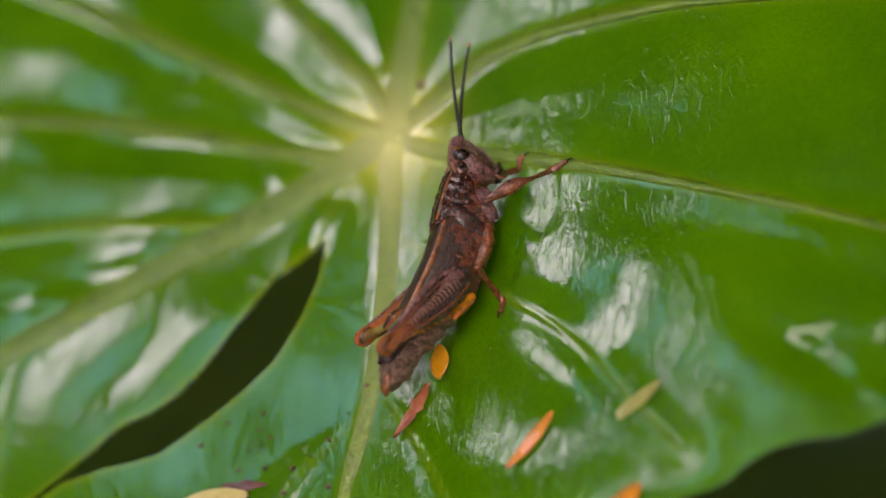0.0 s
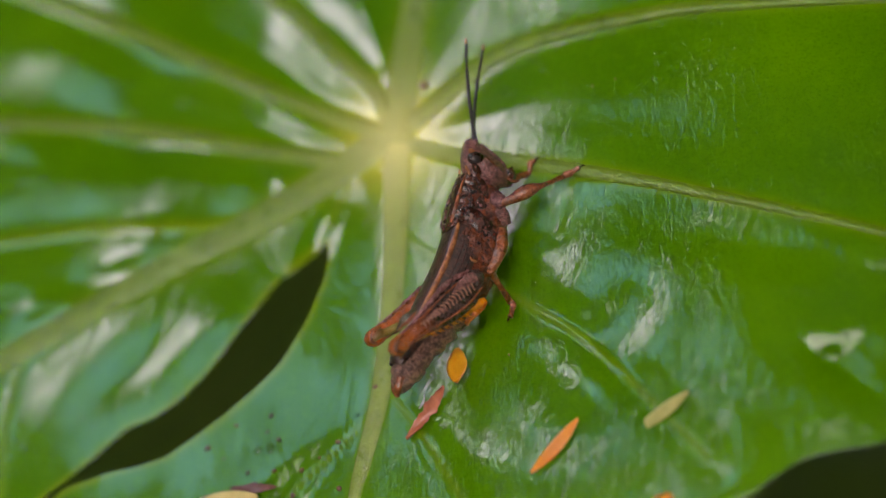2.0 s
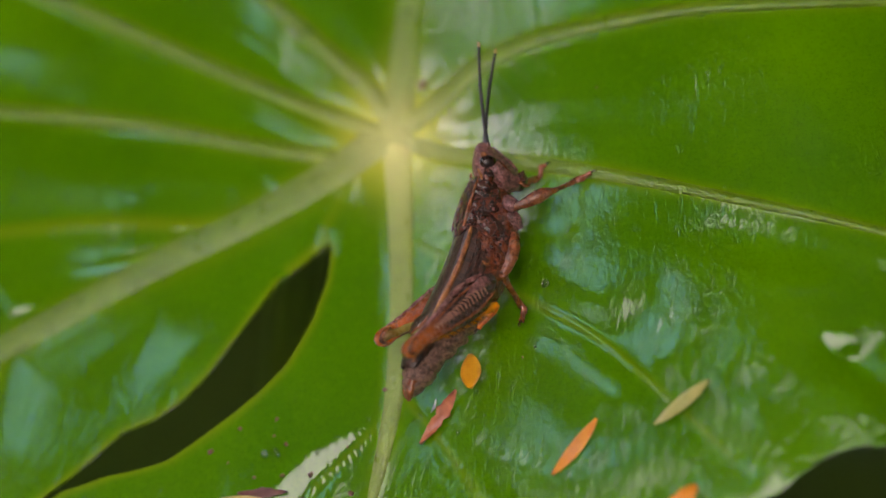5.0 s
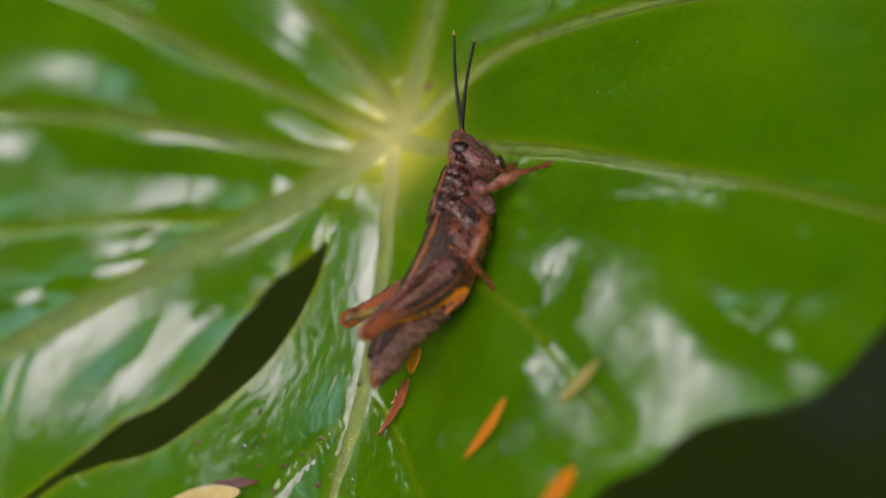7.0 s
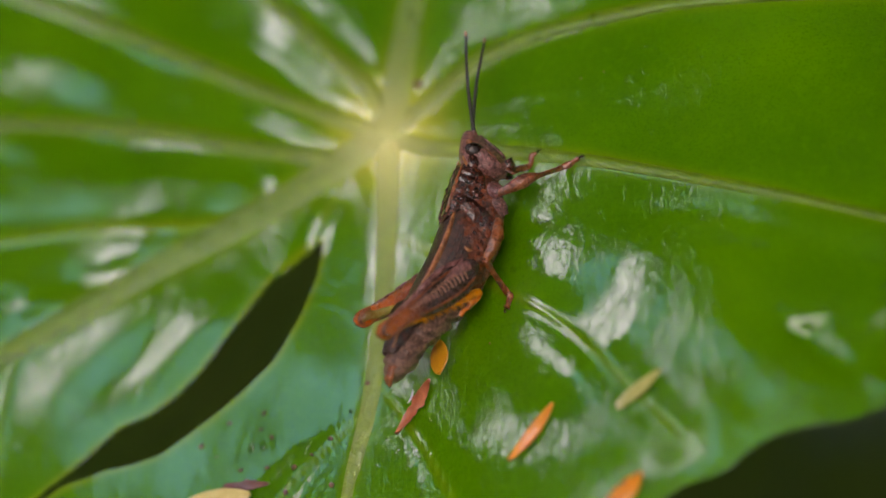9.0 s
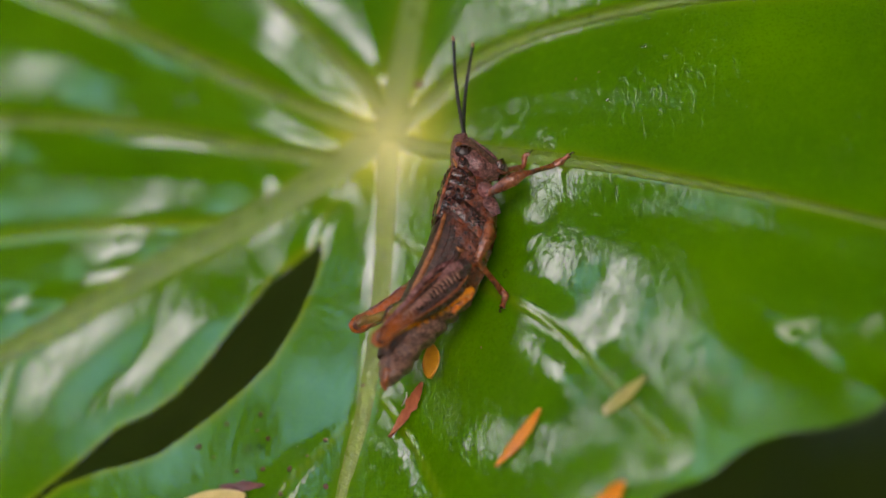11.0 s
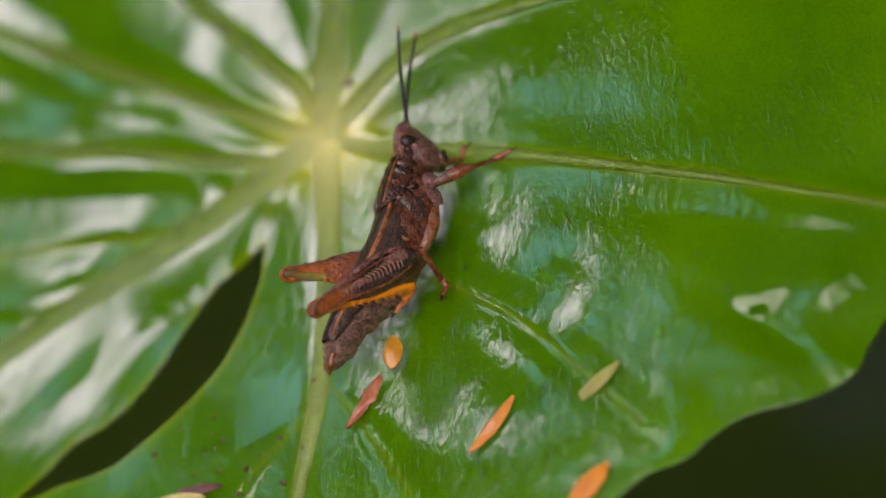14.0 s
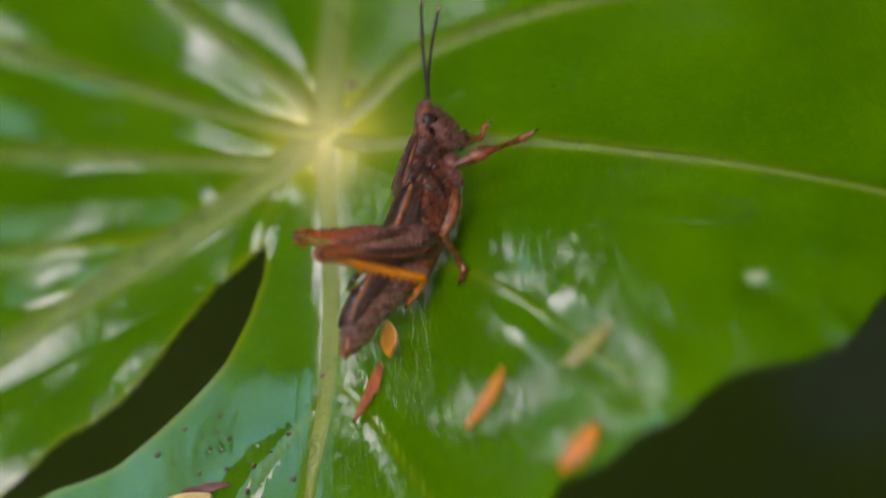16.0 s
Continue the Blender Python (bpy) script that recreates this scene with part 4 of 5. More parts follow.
def wet_parts(hopper):
    droplets(hopper, [(4.5, -1.85, 1.2, 0.13), (3.8, -1.92, 0.5, 0.10), (5.5, -1.66, 1.5, 0.12), (5.9, -1.55, 0.8, 0.09), (2.6, -1.95, 1.8, 0.12), (3.1, -1.95, 1.1, 0.08),
                      (1.2, -2.12, 0.5, 0.12), (-0.4, -2.2, -0.4, 0.1), (0.7, -2.15, -1.5, 0.12), (2.1, -2.1, -0.3, 0.09), (4.9, -1.8, 0.2, 0.09), (6.6, -1.5, 0.9, 0.08), (-3.4, -2.15, 1.7, 0.16)])
    bm = bmesh.new()
    tube(bm, [(-7.6, -1.2, 2.9), (-8.8, -1.4, 3.5), (-10.0, -1.2, 3.9)], [0.15, 0.5, 0.2], 14, 18, 1.5)
    part("water_film", bm, WATER, hopper, "clear water caught between thigh and wing")
    for s in (-1, 1):
        k = THIGH[s] / 11.55
        o = -s if s < 0 else s
        droplets(JUMP[s][0], [((1.4 + 0.62 * i) * k, o * (0.62 - 0.028 * i) + 0.06 * math.sin(i * 5), 1.28 + 0.08 * math.sin(0.5 * i) - 0.062 * max(0, i - 4), 0.09 + 0.04 * ((i * 7) % 3)) for i in range(14)]
                 + [(10.9 * k, o * 0.66, 0.45, 0.12), (11.6 * k, o * 0.58, -0.2, 0.1), (10.2 * k, o * 0.5, 0.3, 0.14)])


hopper = new("grasshopper")
tagged(hopper, "brown wet short-winged grasshopper standing on the leaf", "grasshopper")
head(hopper)
trunk_parts(hopper)
for side in (-1, 1):
    forewing(hopper, side)
walking_legs(hopper)
JUMP = {s: jumping_leg(hopper, s) for s in (-1, 1)}
wet_parts(hopper)


# ---------------------------------------------------------------- litter on the leaf
def litter_material(name, dark, light, rough=0.4, through_light=0.0):
    m, nodes, links, bsdf = material(name)
    vec = coords(nodes, links)
    a = noise_tex(nodes, links, vec, 1100, 5, 0.6)
    links.new(ramp(nodes, links, a, [(0.3, dark), (0.7, light)]), bsdf.inputs["Base Color"])
    bsdf.inputs["Roughness"].default_value = rough
    bsdf.inputs["Coat Weight"].default_value = 0.3
    bumped(nodes, links, bsdf, a, 0.0001, 0.6)
    return m


YELLOW = litter_material("amber petal", (0.72, 0.29, 0.006), (0.86, 0.42, 0.020))
RUST = litter_material("rust red petal", (0.34, 0.075, 0.020), (0.56, 0.17, 0.06))
ORANGE = litter_material("orange petal", (0.74, 0.22, 0.003), (0.86, 0.32, 0.008))
STRAW = litter_material("straw green petal", (0.34, 0.34, 0.075), (0.50, 0.47, 0.14))
CREAM = litter_material("cream yellow petal", (0.60, 0.47, 0.13), (0.74, 0.61, 0.22))
PLUM = litter_material("plum brown scrap", (0.11, 0.035, 0.030), (0.22, 0.09, 0.075))
CRUMB = litter_material("brown crumb", (0.120, 0.055, 0.030), (0.27, 0.14, 0.09), 0.7)
PALE = litter_material("white shred", (0.70, 0.68, 0.60), (0.82, 0.80, 0.74), 0.3)
RESTING = []      # things on the blade: object, place from the hub, piece of the blade


def piece_at(x, y):
    a = math.degrees(math.atan2(y, x))
    if -93 <= a < 84:
        return "right%d" % max(i for i, q in enumerate(FAN_ANGLES) if a >= q)
    a = a - 360 if a > 84 else a
    if a < -186:
        return "left3"
    if a < -153:
        return "left2"
    if a < -122:
        r = math.hypot(x, y)
        return "flap" if a > float(at(CREASE)(r)) else "left1"
    return "left0"


def lay(name, bm, mat, x, y, turn, label, category, lift=0.0, group=""):
    """Rests a thing on the blade at x, y mm from the hub; its own x axis points turn degrees across the view."""
    place, n = surface(x, y)
    ob = part(name, bm, mat, None, label)
    tagged(ob, category=category, group=group)
    ahead = Vector((math.cos(radians(turn)), math.sin(radians(turn)), 0))
    ahead = (ahead - n * ahead.dot(n)).normalized()
    m = Matrix((ahead, n.cross(ahead), n)).transposed().to_4x4()
    m.translation = (place + n * lift) * MM
    RESTING.append((ob, m, piece_at(x, y)))
    return ob


def petal(length, width, thick, curl=0.0, twist=0.0, ragged=0.0, blunt=1.0):
    """A curled petal along x, centred, lying on z = 0."""
    bm = bmesh.new()
    rings = []
    for i in range(25):
        f = i / 24
        w = width / 2 * max(0.04, math.sin(math.pi * (0.03 + 0.94 * f) ** blunt)) ** 0.75
        w *= 1 + ragged * noise.noise(Vector((f * 9, length, 0)))
        x = (f - 0.5) * length
        lift = curl * (2 * f - 1) ** 2
        lean = twist * (2 * f - 1)
        ring = []
        for k in range(14):
            t = 2 * math.pi * k / 14
            y, z = w * math.cos(t), thick / 2 * math.sin(t) + 0.18 * width * (math.cos(t) ** 2 - 0.3) * (0.4 + ragged)
            ring.append((x, y * math.cos(lean) - z * math.sin(lean), y * math.sin(lean) + z * math.cos(lean) + lift + thick / 2))
        rings.append(ring)
    return skin(bm, rings)


lay("petal", petal(3.3, 2.2, 0.45, 0.1), YELLOW, 6.05, -22.4, 104, "small amber oval petal beside the insect's tail", "petal", 1.5)
lay("petal", petal(6.0, 1.35, 0.22, 0.4, 0.5, 0.45), RUST, 2.75, -26.6, 55, "rust red curled petal on the wet leaf", "petal", 0.2)
lay("petal", petal(6.4, 1.35, 0.30, 0.3, 0.1), ORANGE, 13.2, -28.4, 49, "slim orange petal lying on the leaf", "petal", 0.15)
lay("petal", petal(6.3, 1.25, 0.30, 0.2, 0.2), STRAW, 21.8, -24.8, 29, "slim straw green petal lying on the leaf", "petal", 0.15)
lay("petal", petal(5.2, 2.0, 0.30, 0.3, 0.2, 0.3), ORANGE, 20.3, -33.3, 40, "orange brown petal near the leaf's edge", "petal", 0.15)
lay("petal", petal(8.0, 2.6, 0.35, 0.3), CREAM, -16.6, -35.7, 4, "broad cream yellow petal on the leaf", "petal", 0.2)
lay("leaf_scrap", petal(4.8, 0.9, 0.25, 0.2, 0.4, 0.5), PLUM, -13.4, -34.0, -4, "dark plum brown plant scrap", "plant scrap", 0.2)
lay("shred", petal(1.4, 0.25, 0.12, 0.25, 0.3, 0.4), PALE, 2.3, -25.6, 78, "tiny white plant shred", "plant scrap", 0.05)

# crumbs of soil and water drops on the blade
def crumb(size, seed):
    bm = bmesh.new()
    made = bmesh.ops.create_icosphere(bm, subdivisions=2, radius=1.0)["verts"]
    for v in made:
        q = 1 + 0.45 * noise.noise(v.co * 1.6 + Vector((seed * 3.7, 0, 0)))
        v.co = Vector((v.co.x * 1.3, v.co.y, v.co.z * 0.7)) * (q * size)
    return bm


CRUMBS = [(-15.4, -28.3, 0.22), (-18.2, -30.5, 0.30), (-12.0, -27.3, 0.22), (-11.2, -29.5, 0.24), (-5.5, -29.5, 0.28), (-11.6, -32.3, 0.25), (-9.0, -32.2, 0.30), (-9.8, -34.5, 0.28),
          (-5.4, -33.7, 0.32), (-1.9, -24.4, 0.28), (-12.3, -28.8, 0.16), (3.1, 5.1, 0.55), (9.6, -20.6, 0.12), (-7.3, -31.0, 0.18), (-14.2, -32.6, 0.2), (-16.6, -31.4, 0.14), (18.4, 4.4, 0.12), (20.5, 5.0, 0.1)]
for i, (x, y, r) in enumerate(CRUMBS):
    lay("crumb", crumb(0.75 * r, i), CRUMB, x, y, 40 * i, "tiny dark brown crumb of soil on the leaf", "crumb", r * 0.35, "crumbs on the leaf")
DROPS = [(2.8, -25.7, 0.16), (-13.2, -30.5, 0.34), (-12.0, -30.3, 0.36), (4.0, -27.6, 0.2), (1.4, -24.9, 0.14), (5.9, -23.8, 0.12), (12.0, -14.0, 0.4), (10.6, -19.8, 0.12), (0.4, -27.2, 0.15), (6.6, -25.6, 0.1),
         (21.2, 2.2, 0.14), (24.6, 7.4, 0.2), (-3.6, -27.0, 0.2), (-8.4, -30.2, 0.18)]
for i, (x, y, r) in enumerate(DROPS):
    bm = bmesh.new()
    ellipsoid(bm, (0, 0, 0), (r * (1 + 0.3 * (i % 3)), r, r * 0.55), 16, 10)
    lay("water_drop", bm, WATER, x, y, 50 * i, "small clear water drop on the leaf", "water drop", r * 0.3, "water drops on the leaf")


# a fern frond far below, beyond the edge of the leaf
def fern(place, turn):
    frond = new("fern_frond")
    tagged(frond, "dark green fern frond in the shade below the leaf", "fern")
    bm = bmesh.new()
    tube(bm, [(0, 0, -40), (30, 0, 8), (70, 0, 14), (115, 0, -6)], [1.2, 1.0, 0.8, 0.3], 8, 30)
    part("stem", bm, FERN, frond)
    for i in range(15):
        for e in (-1, 1):
            x, n = 22 + 6 * i, 26 * math.sin(math.pi * (0.25 + 0.72 * i / 15)) + 3
            bm = bmesh.new()
            lift = 8 + 6 * math.sin(i * 0.22)
            tube(bm, [(x, 0, lift), (x + 2, e * n * 0.5, lift + 2), (x + 6, e * n, lift - 3)], [1.4, 2.2, 0.2], 10, 12, 1.0, 0.1)
            for v in bm.verts:
                v.co.z = lift + (v.co.z - lift) * 0.25
            part("leaflet", bm, FERN, frond)
    frond.matrix_world = Matrix.Translation(place) @ Matrix.Rotation(radians(turn), 4, "Z") @ Matrix.Rotation(radians(-20), 4, "Y")


FERN = litter_material("dark green fern", (0.012, 0.030, 0.012), (0.028, 0.060, 0.024), 0.8)
fern(in_view(80, -60, -330).translation, 25)


# ---------------------------------------------------------------- movement
# seconds; turn of the leaf about the hub (degrees about x, y, z); shift in mm; creases of the right side, of the left side and of the lobe, in degrees
LEAF_ROWS = [
    (0, 0, 0, -0, -0, 0, -0, -0, 0, 0, -0, 0, -0, 0, 0, -0, -0, 0, 0),
    (1, -0.12, -0.22, 0.13, -0.01, -0.02, -0.02, -0.34, 0.14, -0.14, -0.1, 0.21, 0.34, -0.02, -0.23, -0.13, -0.16, -0.18, 0),
    (1.5, 0.25, -1.37, 0.5, 0.58, -0.02, 0.15, 1.37, -0.43, -1.95, -0.82, 0.43, 1.12, 0.06, -1.38, -0.01, 0.14, 0.06, 0),
    (2, 0.28, 2.2, 0.2, 0.29, -0.08, -0.04, -5.59, -0.6, 3.46, 2.56, -0.14, -2.36, -1.29, 0.49, -0.18, 0.74, -0.08, 0),
    (2.5, -0.5, 0.15, 0.44, -0.37, 0.03, 0.2, -3.05, 0.45, 1.26, 0.81, 0.06, -0.59, -0.29, -0.31, 0.03, -0.25, -0.23, 0),
    (3, -0.65, -2.12, 0.62, -0.5, 0.03, -0.27, 1.34, 0.75, -1.55, -1.78, -0.39, 1.02, 0.88, -0.98, -1.37, 0.42, 0.56, 0),
    (3.5, -0.25, -1.75, 0.2, 0.21, -0.04, 0.08, -0.41, -0.05, -0.5, 0.34, 0.93, 0.67, -0.72, -0.82, -0.56, -0.2, -0.52, 0),
    (4, 0.13, 0.15, 0.21, 0.26, -0.03, 0.05, -4.27, 0.54, 1.99, 1.07, 0.1, -0.97, -1.13, -0.48, -0.06, 0.4, -0.21, 0),
    (6.3, 3.3, 15.34, 0.52, -0.25, -0.22, 2.69, -3.86, 2.07, 2.74, 1.06, -0.65, -2.13, -1.49, -4.17, 0, 0.51, -0.25, 0),
    (6.5, 1.02, 8.91, 0.45, -0.82, -0.05, 2.25, -13.38, -1.73, 10.02, 8.77, 0.35, -6.87, -4.54, 1.84, 2.72, 0.11, -1.37, 0),
    (7, -1.24, -7.21, 0.52, 0.62, -0.1, 0.6, 7.61, -0.06, -1.65, -6.75, -4.16, 4.76, 3.6, -2.74, -2.81, 0.55, 1.57, 0),
    (7.5, -0.89, -6.47, 0.18, 0.14, -0.03, 0.94, 6.77, -2.5, -4.98, -0.23, 2.37, 2.63, -0.83, -2.18, -1.06, -0.16, -0.57, 0),
    (8, 0.65, -1.2, 0.51, 0.38, -0.09, 0.19, 3.86, -0.4, -2.66, -2.04, -0.33, 1.22, 0.64, -1.38, -0.72, 0.95, 0.78, 0),
    (8.5, 0.78, 6.6, 0.33, 0.48, -0.04, 1.02, -11.14, -1.62, 8.23, 6.98, 0.47, -5.44, -4.06, 1.09, 1.27, 0.68, -1.1, 0),
    (9, -0.5, 0.22, 1.12, -0.43, 0.14, -0.13, 0.69, 0.36, -1.77, -2.06, -0.96, 0.52, 1.41, -0.73, -1.16, 0.93, 1.34, 0),
    (11.5, 0.36, -1.6, 0.77, -0.3, 0, 0.25, 2.45, 0.01, -2.4, -1.58, 0.08, 1.25, 0.37, -0.89, -1.45, 0.78, 0.59, 0),
    (12, 0.89, -0.85, 0.63, -0.25, 0.04, -0.19, 2.11, 1.91, -1.26, -3.34, -1.21, 1.06, 0.88, -0.61, -1.47, 1.34, 1.1, 0),
    (12.5, -0.16, -0.34, 1, 1.64, -0.04, -0.04, 3.84, 1.93, -4.09, -5.27, -1.46, 2.54, 2.53, -1.19, -2.15, 1.24, 1.83, 0),
    (13, -1.1, -1.19, 0.54, -0.07, -0.16, 1.43, 0.38, -0.66, -2.3, -1.01, 0.67, 1.66, 0.28, -0.42, -1.85, 0.48, 0.34, 0),
    (13.2, 0.9, 1.82, 0.6, -4.95, 0.24, -4.55, -0.7, -0.66, 1.31, 4.52, 0.88, -2.42, -1.7, -1.05, -0.09, -0.54, -1.01, 28),
    (13.5, -5.72, -5.75, 5.12, -3.29, 0.02, -1.44, 8.78, 1.31, -12.83, -15.61, 6.76, 9.88, 6.07, -4.29, -4.53, -2.47, 0.66, 0),
    (13.7, -3.66, 2, 3.31, -6.39, 0.04, -1.31, 1.69, -1.86, -1.85, -1.58, 1.09, 0.93, 0.6, -0.61, -0.54, 0.28, 0.47, 0),
    (14, -1.64, 1.88, 3.69, -7.01, 0.14, -1.92, -7.13, -0.05, 3.63, 4.77, 0.7, -2.31, -1.69, 1.67, 0.36, -0.61, -1.42, 0),
    (14.2, -6.15, 0.64, 5.46, -7.12, -0.15, -0.47, -1.96, -2.21, -5.22, -6.07, 1.34, 2.91, 1.69, -1.78, 0.38, 1.72, 2.47, 0),
    (14.5, 2.82, -0.93, 1.98, -8.23, 0.35, 0.67, -3.04, 0.54, 8.68, 6.25, -3.62, -4.52, -3.32, 0.73, -1.51, 1.26, -0.52, 28),
    (14.7, -6.74, -5.71, 6.54, -5.6, -0.09, -3.03, 2.56, 0.09, -10.03, -14.16, 1.7, 5.11, 2.7, -4.4, 1.75, 3.52, 4.64, 0),
    (15, 2.21, 0.48, 0.6, -5.68, 0.14, 1.04, 2.86, 3.9, 3.73, -3.08, -3.05, -0.56, -0.39, -3.31, -0.68, 0.96, 0.49, 28),
    (15.2, -2.54, 5.57, 2.8, -6.41, 0.19, 0.91, -7.53, 0.14, 5.17, 5.03, -0.47, -2.17, -1.56, 1.81, -0.14, -0.98, -1.32, 0),
    (15.3, -5.84, 5.57, 3.45, -6.34, 0.03, 2.22, -7.17, -2.06, 1.32, 4.17, 0.65, -0.95, -0.72, 0.46, -0.06, -0.59, -0.62, 0),
    (15.5, 0.18, 0.76, 1.22, -8.63, 0.4, 1.56, -4.29, 3.22, 8.14, 3.59, -3.3, -4.18, -3.06, -1.09, -1.73, 1.49, -0.1, 28),
    (15.6, 1.44, -0.41, 2.43, -9.72, 0.65, -0.3, 0.62, 2.01, 4.42, -0.82, -1.67, -0.92, -0.57, -0.13, -1.68, 0.23, 0.01, 28),
    (15.7, -5.12, -4.4, 7.55, -8.29, 0.25, -5.41, 8.32, 1.03, -13.43, -12.6, 4.56, 5.35, 2.8, -5.33, 1.11, 1.56, 2.73, 0),
    (15.8, -9.45, -8.98, 12.1, -6.27, 0.05, -3.23, 10.59, -0.48, -20.52, -25.99, 1.6, 6.94, 3.44, -4.46, 5.84, 9.82, 10.83, 0),
    (15.9, -10.01, -5.99, 9.68, -6.1, -0.16, 0.06, 6.82, 2.52, -20.44, -22.17, 1.98, 6.33, 3.16, -3.97, 4.76, 8.27, 9.34, 0),
    (16, -4.29, 2.07, 5.47, -6.88, 0.05, -0.79, 3.54, -0.68, -7.54, -7.31, 3.85, 4.42, 2.77, -1.63, -1.06, -0.43, 0.85, 11),
]
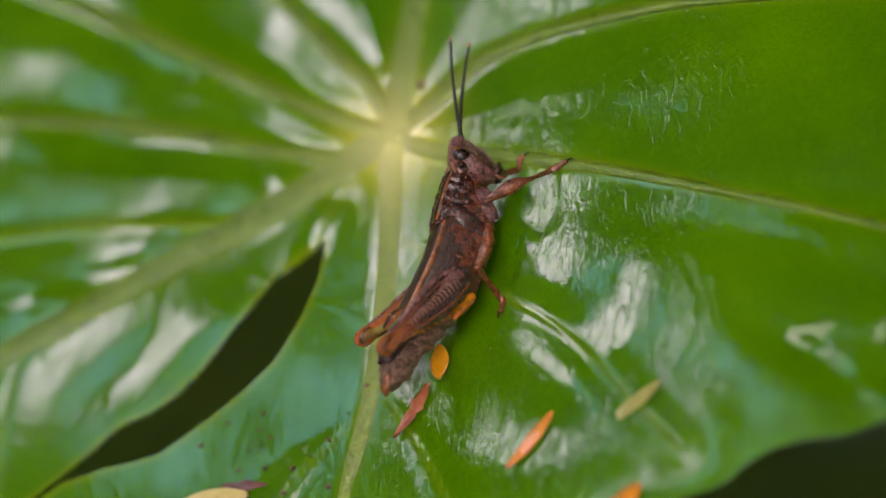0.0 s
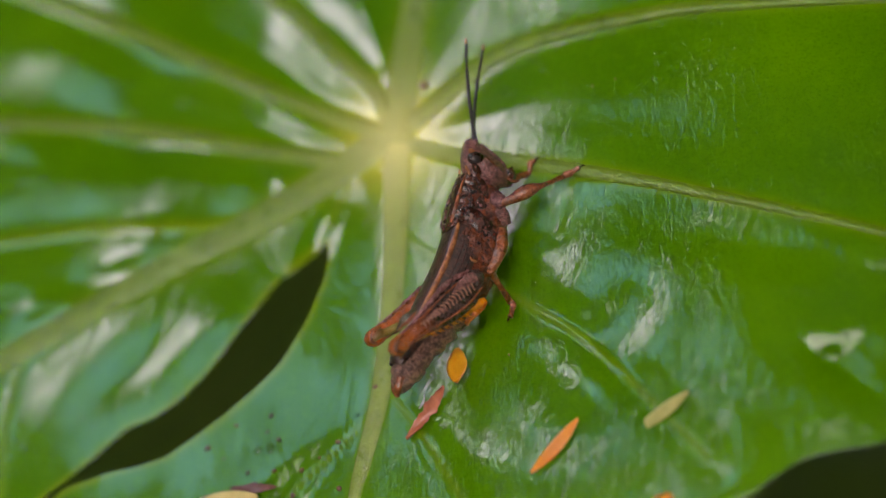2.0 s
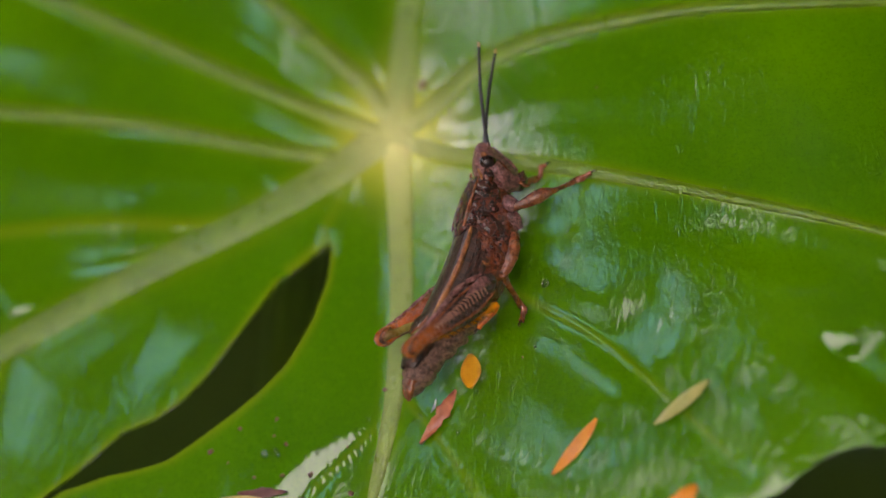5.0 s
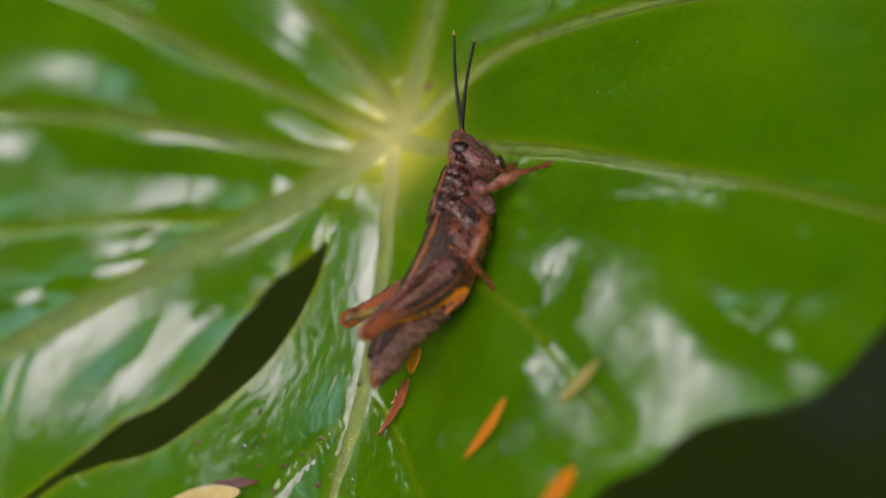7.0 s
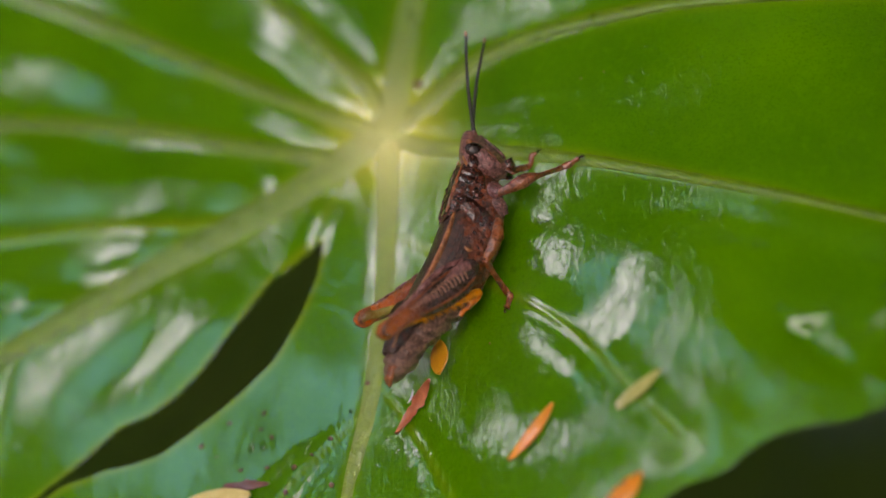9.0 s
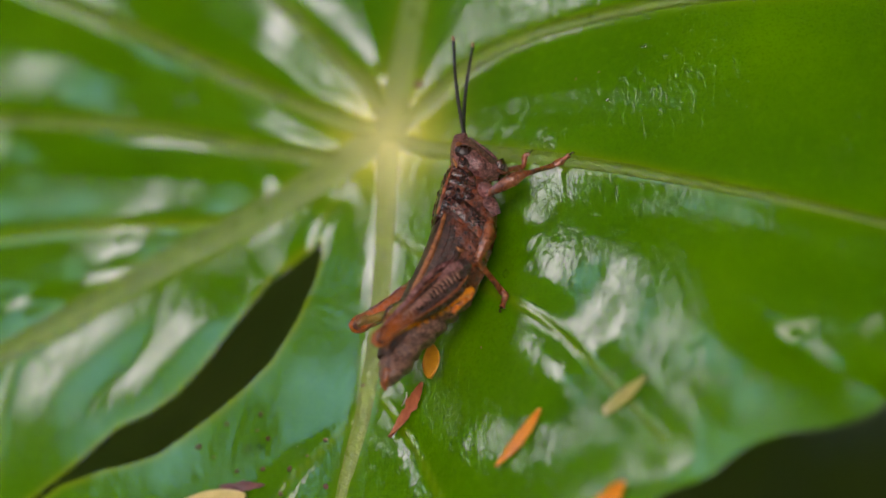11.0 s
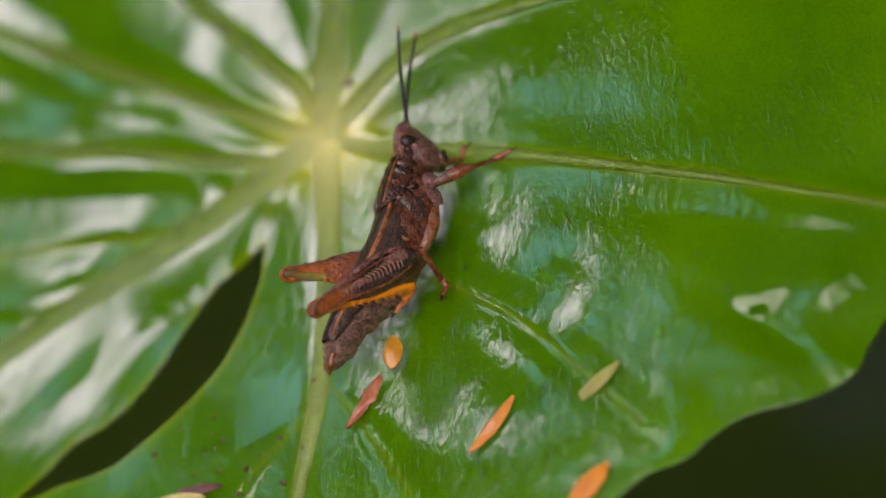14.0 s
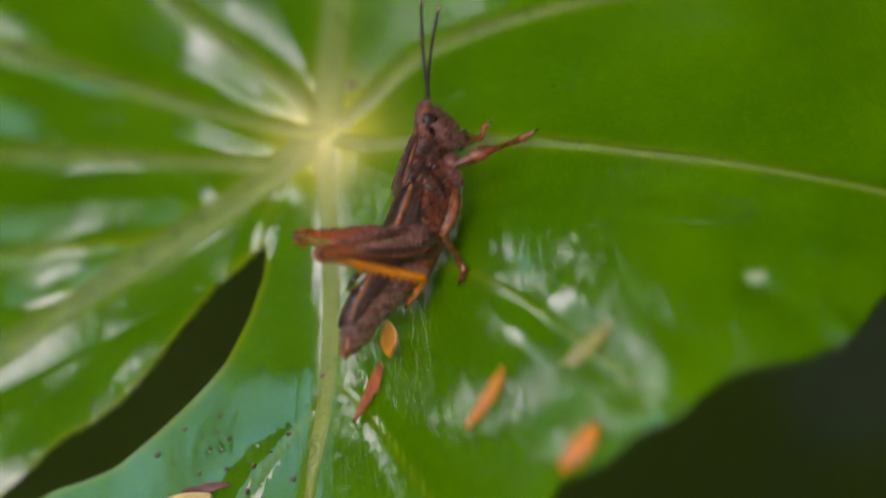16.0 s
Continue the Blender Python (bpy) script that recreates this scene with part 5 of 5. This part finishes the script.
# seconds; place in mm; turn; right knee and left knee in the insect's frame, in mm
HOPPER_ROWS = [
    (0, 0.8447, 0.5639, 4.4742, 0.5524, -0.5754, -0.3089, 0.5179, -12.044, -3.4067, 3.751, -10.781, 2.201, 5.1977),
    (1, 0.845, 0.5634, 4.477, 0.5523, -0.5756, -0.3089, 0.518, -12.045, -3.406, 3.7498, -10.781, 2.2008, 5.1982),
    (1.5, 1.262, 0.5704, 4.828, 0.5475, -0.5809, -0.3109, 0.516, -12.029, -3.4612, 3.7378, -10.73, 2.1826, 5.2504),
    (2, 1.9486, 0.3116, 3.8217, 0.5782, -0.5545, -0.2852, 0.5262, -11.961, -3.17, 4.0443, -10.773, 2.2013, 5.2091),
    (2.5, 0.8605, 0.6516, 4.399, 0.5593, -0.5701, -0.2987, 0.5225, -11.93, -3.2933, 4.0185, -10.67, 2.2221, 5.3474),
    (3, 0.2745, 0.8662, 5.2318, 0.5406, -0.5881, -0.3208, 0.5089, -11.895, -3.4738, 3.9518, -10.489, 2.2693, 5.6016),
    (3.5, 0.9165, 0.6062, 4.9531, 0.546, -0.5844, -0.3082, 0.5152, -11.95, -3.3602, 3.9463, -10.546, 2.2684, 5.5247),
    (4, 1.5431, 0.4615, 4.2097, 0.562, -0.5717, -0.2954, 0.5196, -11.911, -3.3458, 4.0172, -10.603, 2.2132, 5.4226),
    (6.3, 4.2387, -0.3598, 4.4152, 0.6172, -0.5164, -0.2353, 0.5449, -11.784, -3.0067, 4.3754, -10.502, 1.8849, 5.4426),
    (6.5, 2.3744, 0.1897, 3.91, 0.6219, -0.5128, -0.231, 0.5449, -11.77, -2.6902, 4.5398, -10.606, 2.0534, 5.3713),
    (7, 0.5579, 1.1231, 8.4189, 0.5122, -0.6274, -0.3252, 0.4881, -11.716, -3.6711, 4.0818, -9.8845, 2.3148, 6.3378),
    (7.5, 0.2036, 1.1454, 8.374, 0.5171, -0.6225, -0.3153, 0.4957, -11.702, -3.5809, 4.1889, -9.7727, 2.3152, 6.4055),
    (8, 1.8155, 0.8162, 6.137, 0.5411, -0.6025, -0.3074, 0.4997, -11.666, -3.5569, 4.2634, -9.915, 2.2754, 6.2114),
    (8.5, 3.3839, 0.4121, 3.1301, 0.6082, -0.529, -0.2509, 0.536, -11.645, -2.9064, 4.6416, -10.326, 2.1182, 5.7069),
    (9, 1.6599, 1.1451, 5.2059, 0.552, -0.5898, -0.2956, 0.51, -11.701, -3.3973, 4.3086, -10.087, 2.2257, 6.0047),
    (11.5, 1.0185, 0.9599, 5.9267, 0.5119, -0.6159, -0.3176, 0.5077, -12.167, -2.936, 3.8966, -10.051, 2.1185, 5.9741),
    (12, 1.152, 0.98, 5.4748, 0.5139, -0.6141, -0.3241, 0.5037, -12.14, -2.9965, 3.9026, -10.023, 2.0817, 5.9757),
    (12.5, 3.4133, 0.9159, 6.1706, 0.505, -0.6303, -0.3121, 0.5002, -12.226, -2.9715, 3.7497, -10.012, 2.0176, 5.9573),
    (13, 1.6504, 0.7502, 7.5831, 0.5225, -0.6242, -0.2805, 0.5085, -12.072, -2.9518, 4.0021, -9.8588, 1.8015, 6.0378),
    (13.2, -2.5269, 1.1883, 0.3708, 0.5822, -0.5604, -0.3006, 0.5065, -11.536, -2.7748, 4.969, -9.9121, 2.6525, 6.4908),
    (13.5, -2.2026, 2.5007, 7.8527, 0.456, -0.6659, -0.3065, 0.5047, -11.799, -3.1676, 4.3109, -8.6415, 2.2785, 7.4081),
    (13.7, -3.1181, 2.3416, 4.9974, 0.5533, -0.5964, -0.2581, 0.5211, -11.031, -2.8823, 5.4806, -8.0907, 2.7029, 7.8683),
    (14, -4.3137, 2.0967, 2.6375, 0.5577, -0.5708, -0.2638, 0.5418, -11.248, -2.2851, 5.5077, -7.4249, 2.7729, 8.2288),
    (14.2, -2.7177, 2.4066, 5.8831, 0.5651, -0.5896, -0.2138, 0.536, -10.695, -3.2928, 5.6449, -7.264, 2.9243, 8.3207),
    (14.5, -7.0443, 1.6226, 7.1537, 0.5156, -0.5981, -0.2617, 0.5549, -10.478, -2.3336, 6.3414, -6.7659, 2.7098, 8.6281),
    (14.7, -2.6399, 2.7945, 7.0606, 0.5387, -0.6101, -0.2353, 0.5312, -10.11, -3.3086, 6.2347, -6.4364, 2.8924, 8.8982),
    (15, -4.0146, 1.7555, 8.9835, 0.5459, -0.5885, -0.2531, 0.54, -9.1693, -2.8199, 7.2263, -6.0982, 2.9477, 9.0632),
    (15.2, -2.5132, 2.2667, 6.4492, 0.587, -0.5467, -0.2037, 0.5613, -8.8211, -2.9698, 7.3597, -6.3535, 3.3561, 8.7524),
    (15.3, -1.665, 2.5258, 7.5926, 0.6042, -0.5442, -0.1717, 0.5561, -9.0808, -3.3678, 7.0549, -6.6873, 3.6115, 8.6071),
    (15.5, -6.1794, 2.678, 9.5066, 0.5654, -0.5626, -0.24, 0.5534, -8.7728, -2.8732, 7.4563, -6.1331, 3.1505, 8.9803),
    (15.6, -7.7604, 2.6906, 7.7023, 0.5357, -0.5768, -0.2624, 0.558, -8.849, -2.674, 7.51, -5.678, 2.8755, 9.1807),
    (15.7, -5.9607, 4.0396, 4.5813, 0.5122, -0.5953, -0.2875, 0.5483, -8.9006, -2.6438, 7.539, -5.3789, 2.6554, 9.4571),
    (15.8, -2.7164, 4.8259, 9.1238, 0.5298, -0.6033, -0.2671, 0.5329, -8.7388, -3.5986, 7.2051, -5.5562, 2.7522, 9.354),
    (15.9, -1.7392, 4.8439, 12.929, 0.5711, -0.5742, -0.2581, 0.5269, -8.2192, -3.9518, 7.4017, -5.7713, 3.0642, 9.2273),
    (16, -2.4618, 3.7811, 7.0851, 0.5877, -0.5473, -0.2588, 0.5368, -8.2782, -2.9664, 7.7339, -5.9039, 3.324, 9.1712),
]


def turned(v):
    v = Vector(v)
    return Matrix.Rotation(radians(v.length), 4, v.normalized()) if v.length > 1e-6 else Matrix.Identity(4)


def hinge(degrees):
    a = radians(degrees)
    x, y = 35 * math.cos(a), 35 * math.sin(a)
    return Vector((x, y, float(slope(np.array(x), np.array(y))))).normalized()


def motions():
    right, left = [hinge(a) for a in FAN_ANGLES], [hinge(a) for a in LEFT_ANGLES]
    p = Vector((-11.9, -14.8, 2.3))
    fold_end = Vector((-52.0, -30.0, float(slope(np.array(-52.0), np.array(-30.0)))))
    leaf_rows, bent = [], {name: [] for name in PIECES}
    for t, rx, ry, rz, tx, ty, tz, *creases in LEAF_ROWS:
        m = in_view(HUB[0] + tx, HUB[1] + ty, HUB[2] + tz) @ turned((rx, ry, rz))
        leaf_rows.append((t, m))
        q = Matrix.Identity(4)
        fan = np.array(creases[:7]) @ SHARE
        for i, h in enumerate(right):
            q = q @ Matrix.Rotation(radians(fan[i]), 4, h)
            bent["right%d" % i].append((t, q.copy()))
        q = Matrix.Identity(4)
        for i, h in enumerate(left):
            q = q @ Matrix.Rotation(radians(creases[7 + i]), 4, h)
            bent["left%d" % i].append((t, q.copy()))
            if i == 1:
                shift = Matrix.Translation(p * MM)
                bent["flap"].append((t, q @ shift @ Matrix.Rotation(radians(creases[11]), 4, (fold_end - p).normalized()) @ shift.inverted()))
    walk(leaf, leaf_rows)
    for name, rows in bent.items():
        walk(BLADES[name], rows)
    for ob, name in RIBS:
        if name:
            walk(ob, bent[name])
    for ob, m, name in RESTING:
        walk(ob, [(t, a @ b @ m) for (t, a), (_, b) in zip(leaf_rows, bent[name])])
    body_rows, legs = [], {-1: ([], [], []), 1: ([], [], [])}
    for t, x, y, z, qw, qx, qy, qz, *knees in HOPPER_ROWS:
        body_rows.append((t, in_view(x, y, z) @ Matrix.LocRotScale(None, (Quaternion((qw, qx, qy, qz))), None)))
        for s, k in ((-1, Vector(knees[:3])), (1, Vector(knees[3:]))):
            legs[s][0].append((t, aim(HIP[s], k)))
            top = k - Vector((0, s * 0.45, 0))
            up = min(max((k.z - KNEE[s].z) / 3.4, 0), 1)
            low = ANKLE[s].lerp(ANKLE_UP[s], up)
            low = top + (low - top).normalized() * SHIN[s]
            legs[s][1].append((t, aim(top, low, True)))
            legs[s][2].append((t, aim(low, low + Vector((-2.6, 0.3 * s, 1.0)).lerp(Vector((-2.6, 2.1, 0.1)) if s < 0 else Vector((-2.6, 0.3, 1.0)), up))))
    walk(hopper, body_rows)
    for s in (-1, 1):
        for ob, rows in zip(JUMP[s], legs[s]):
            walk(ob, rows)


motions()
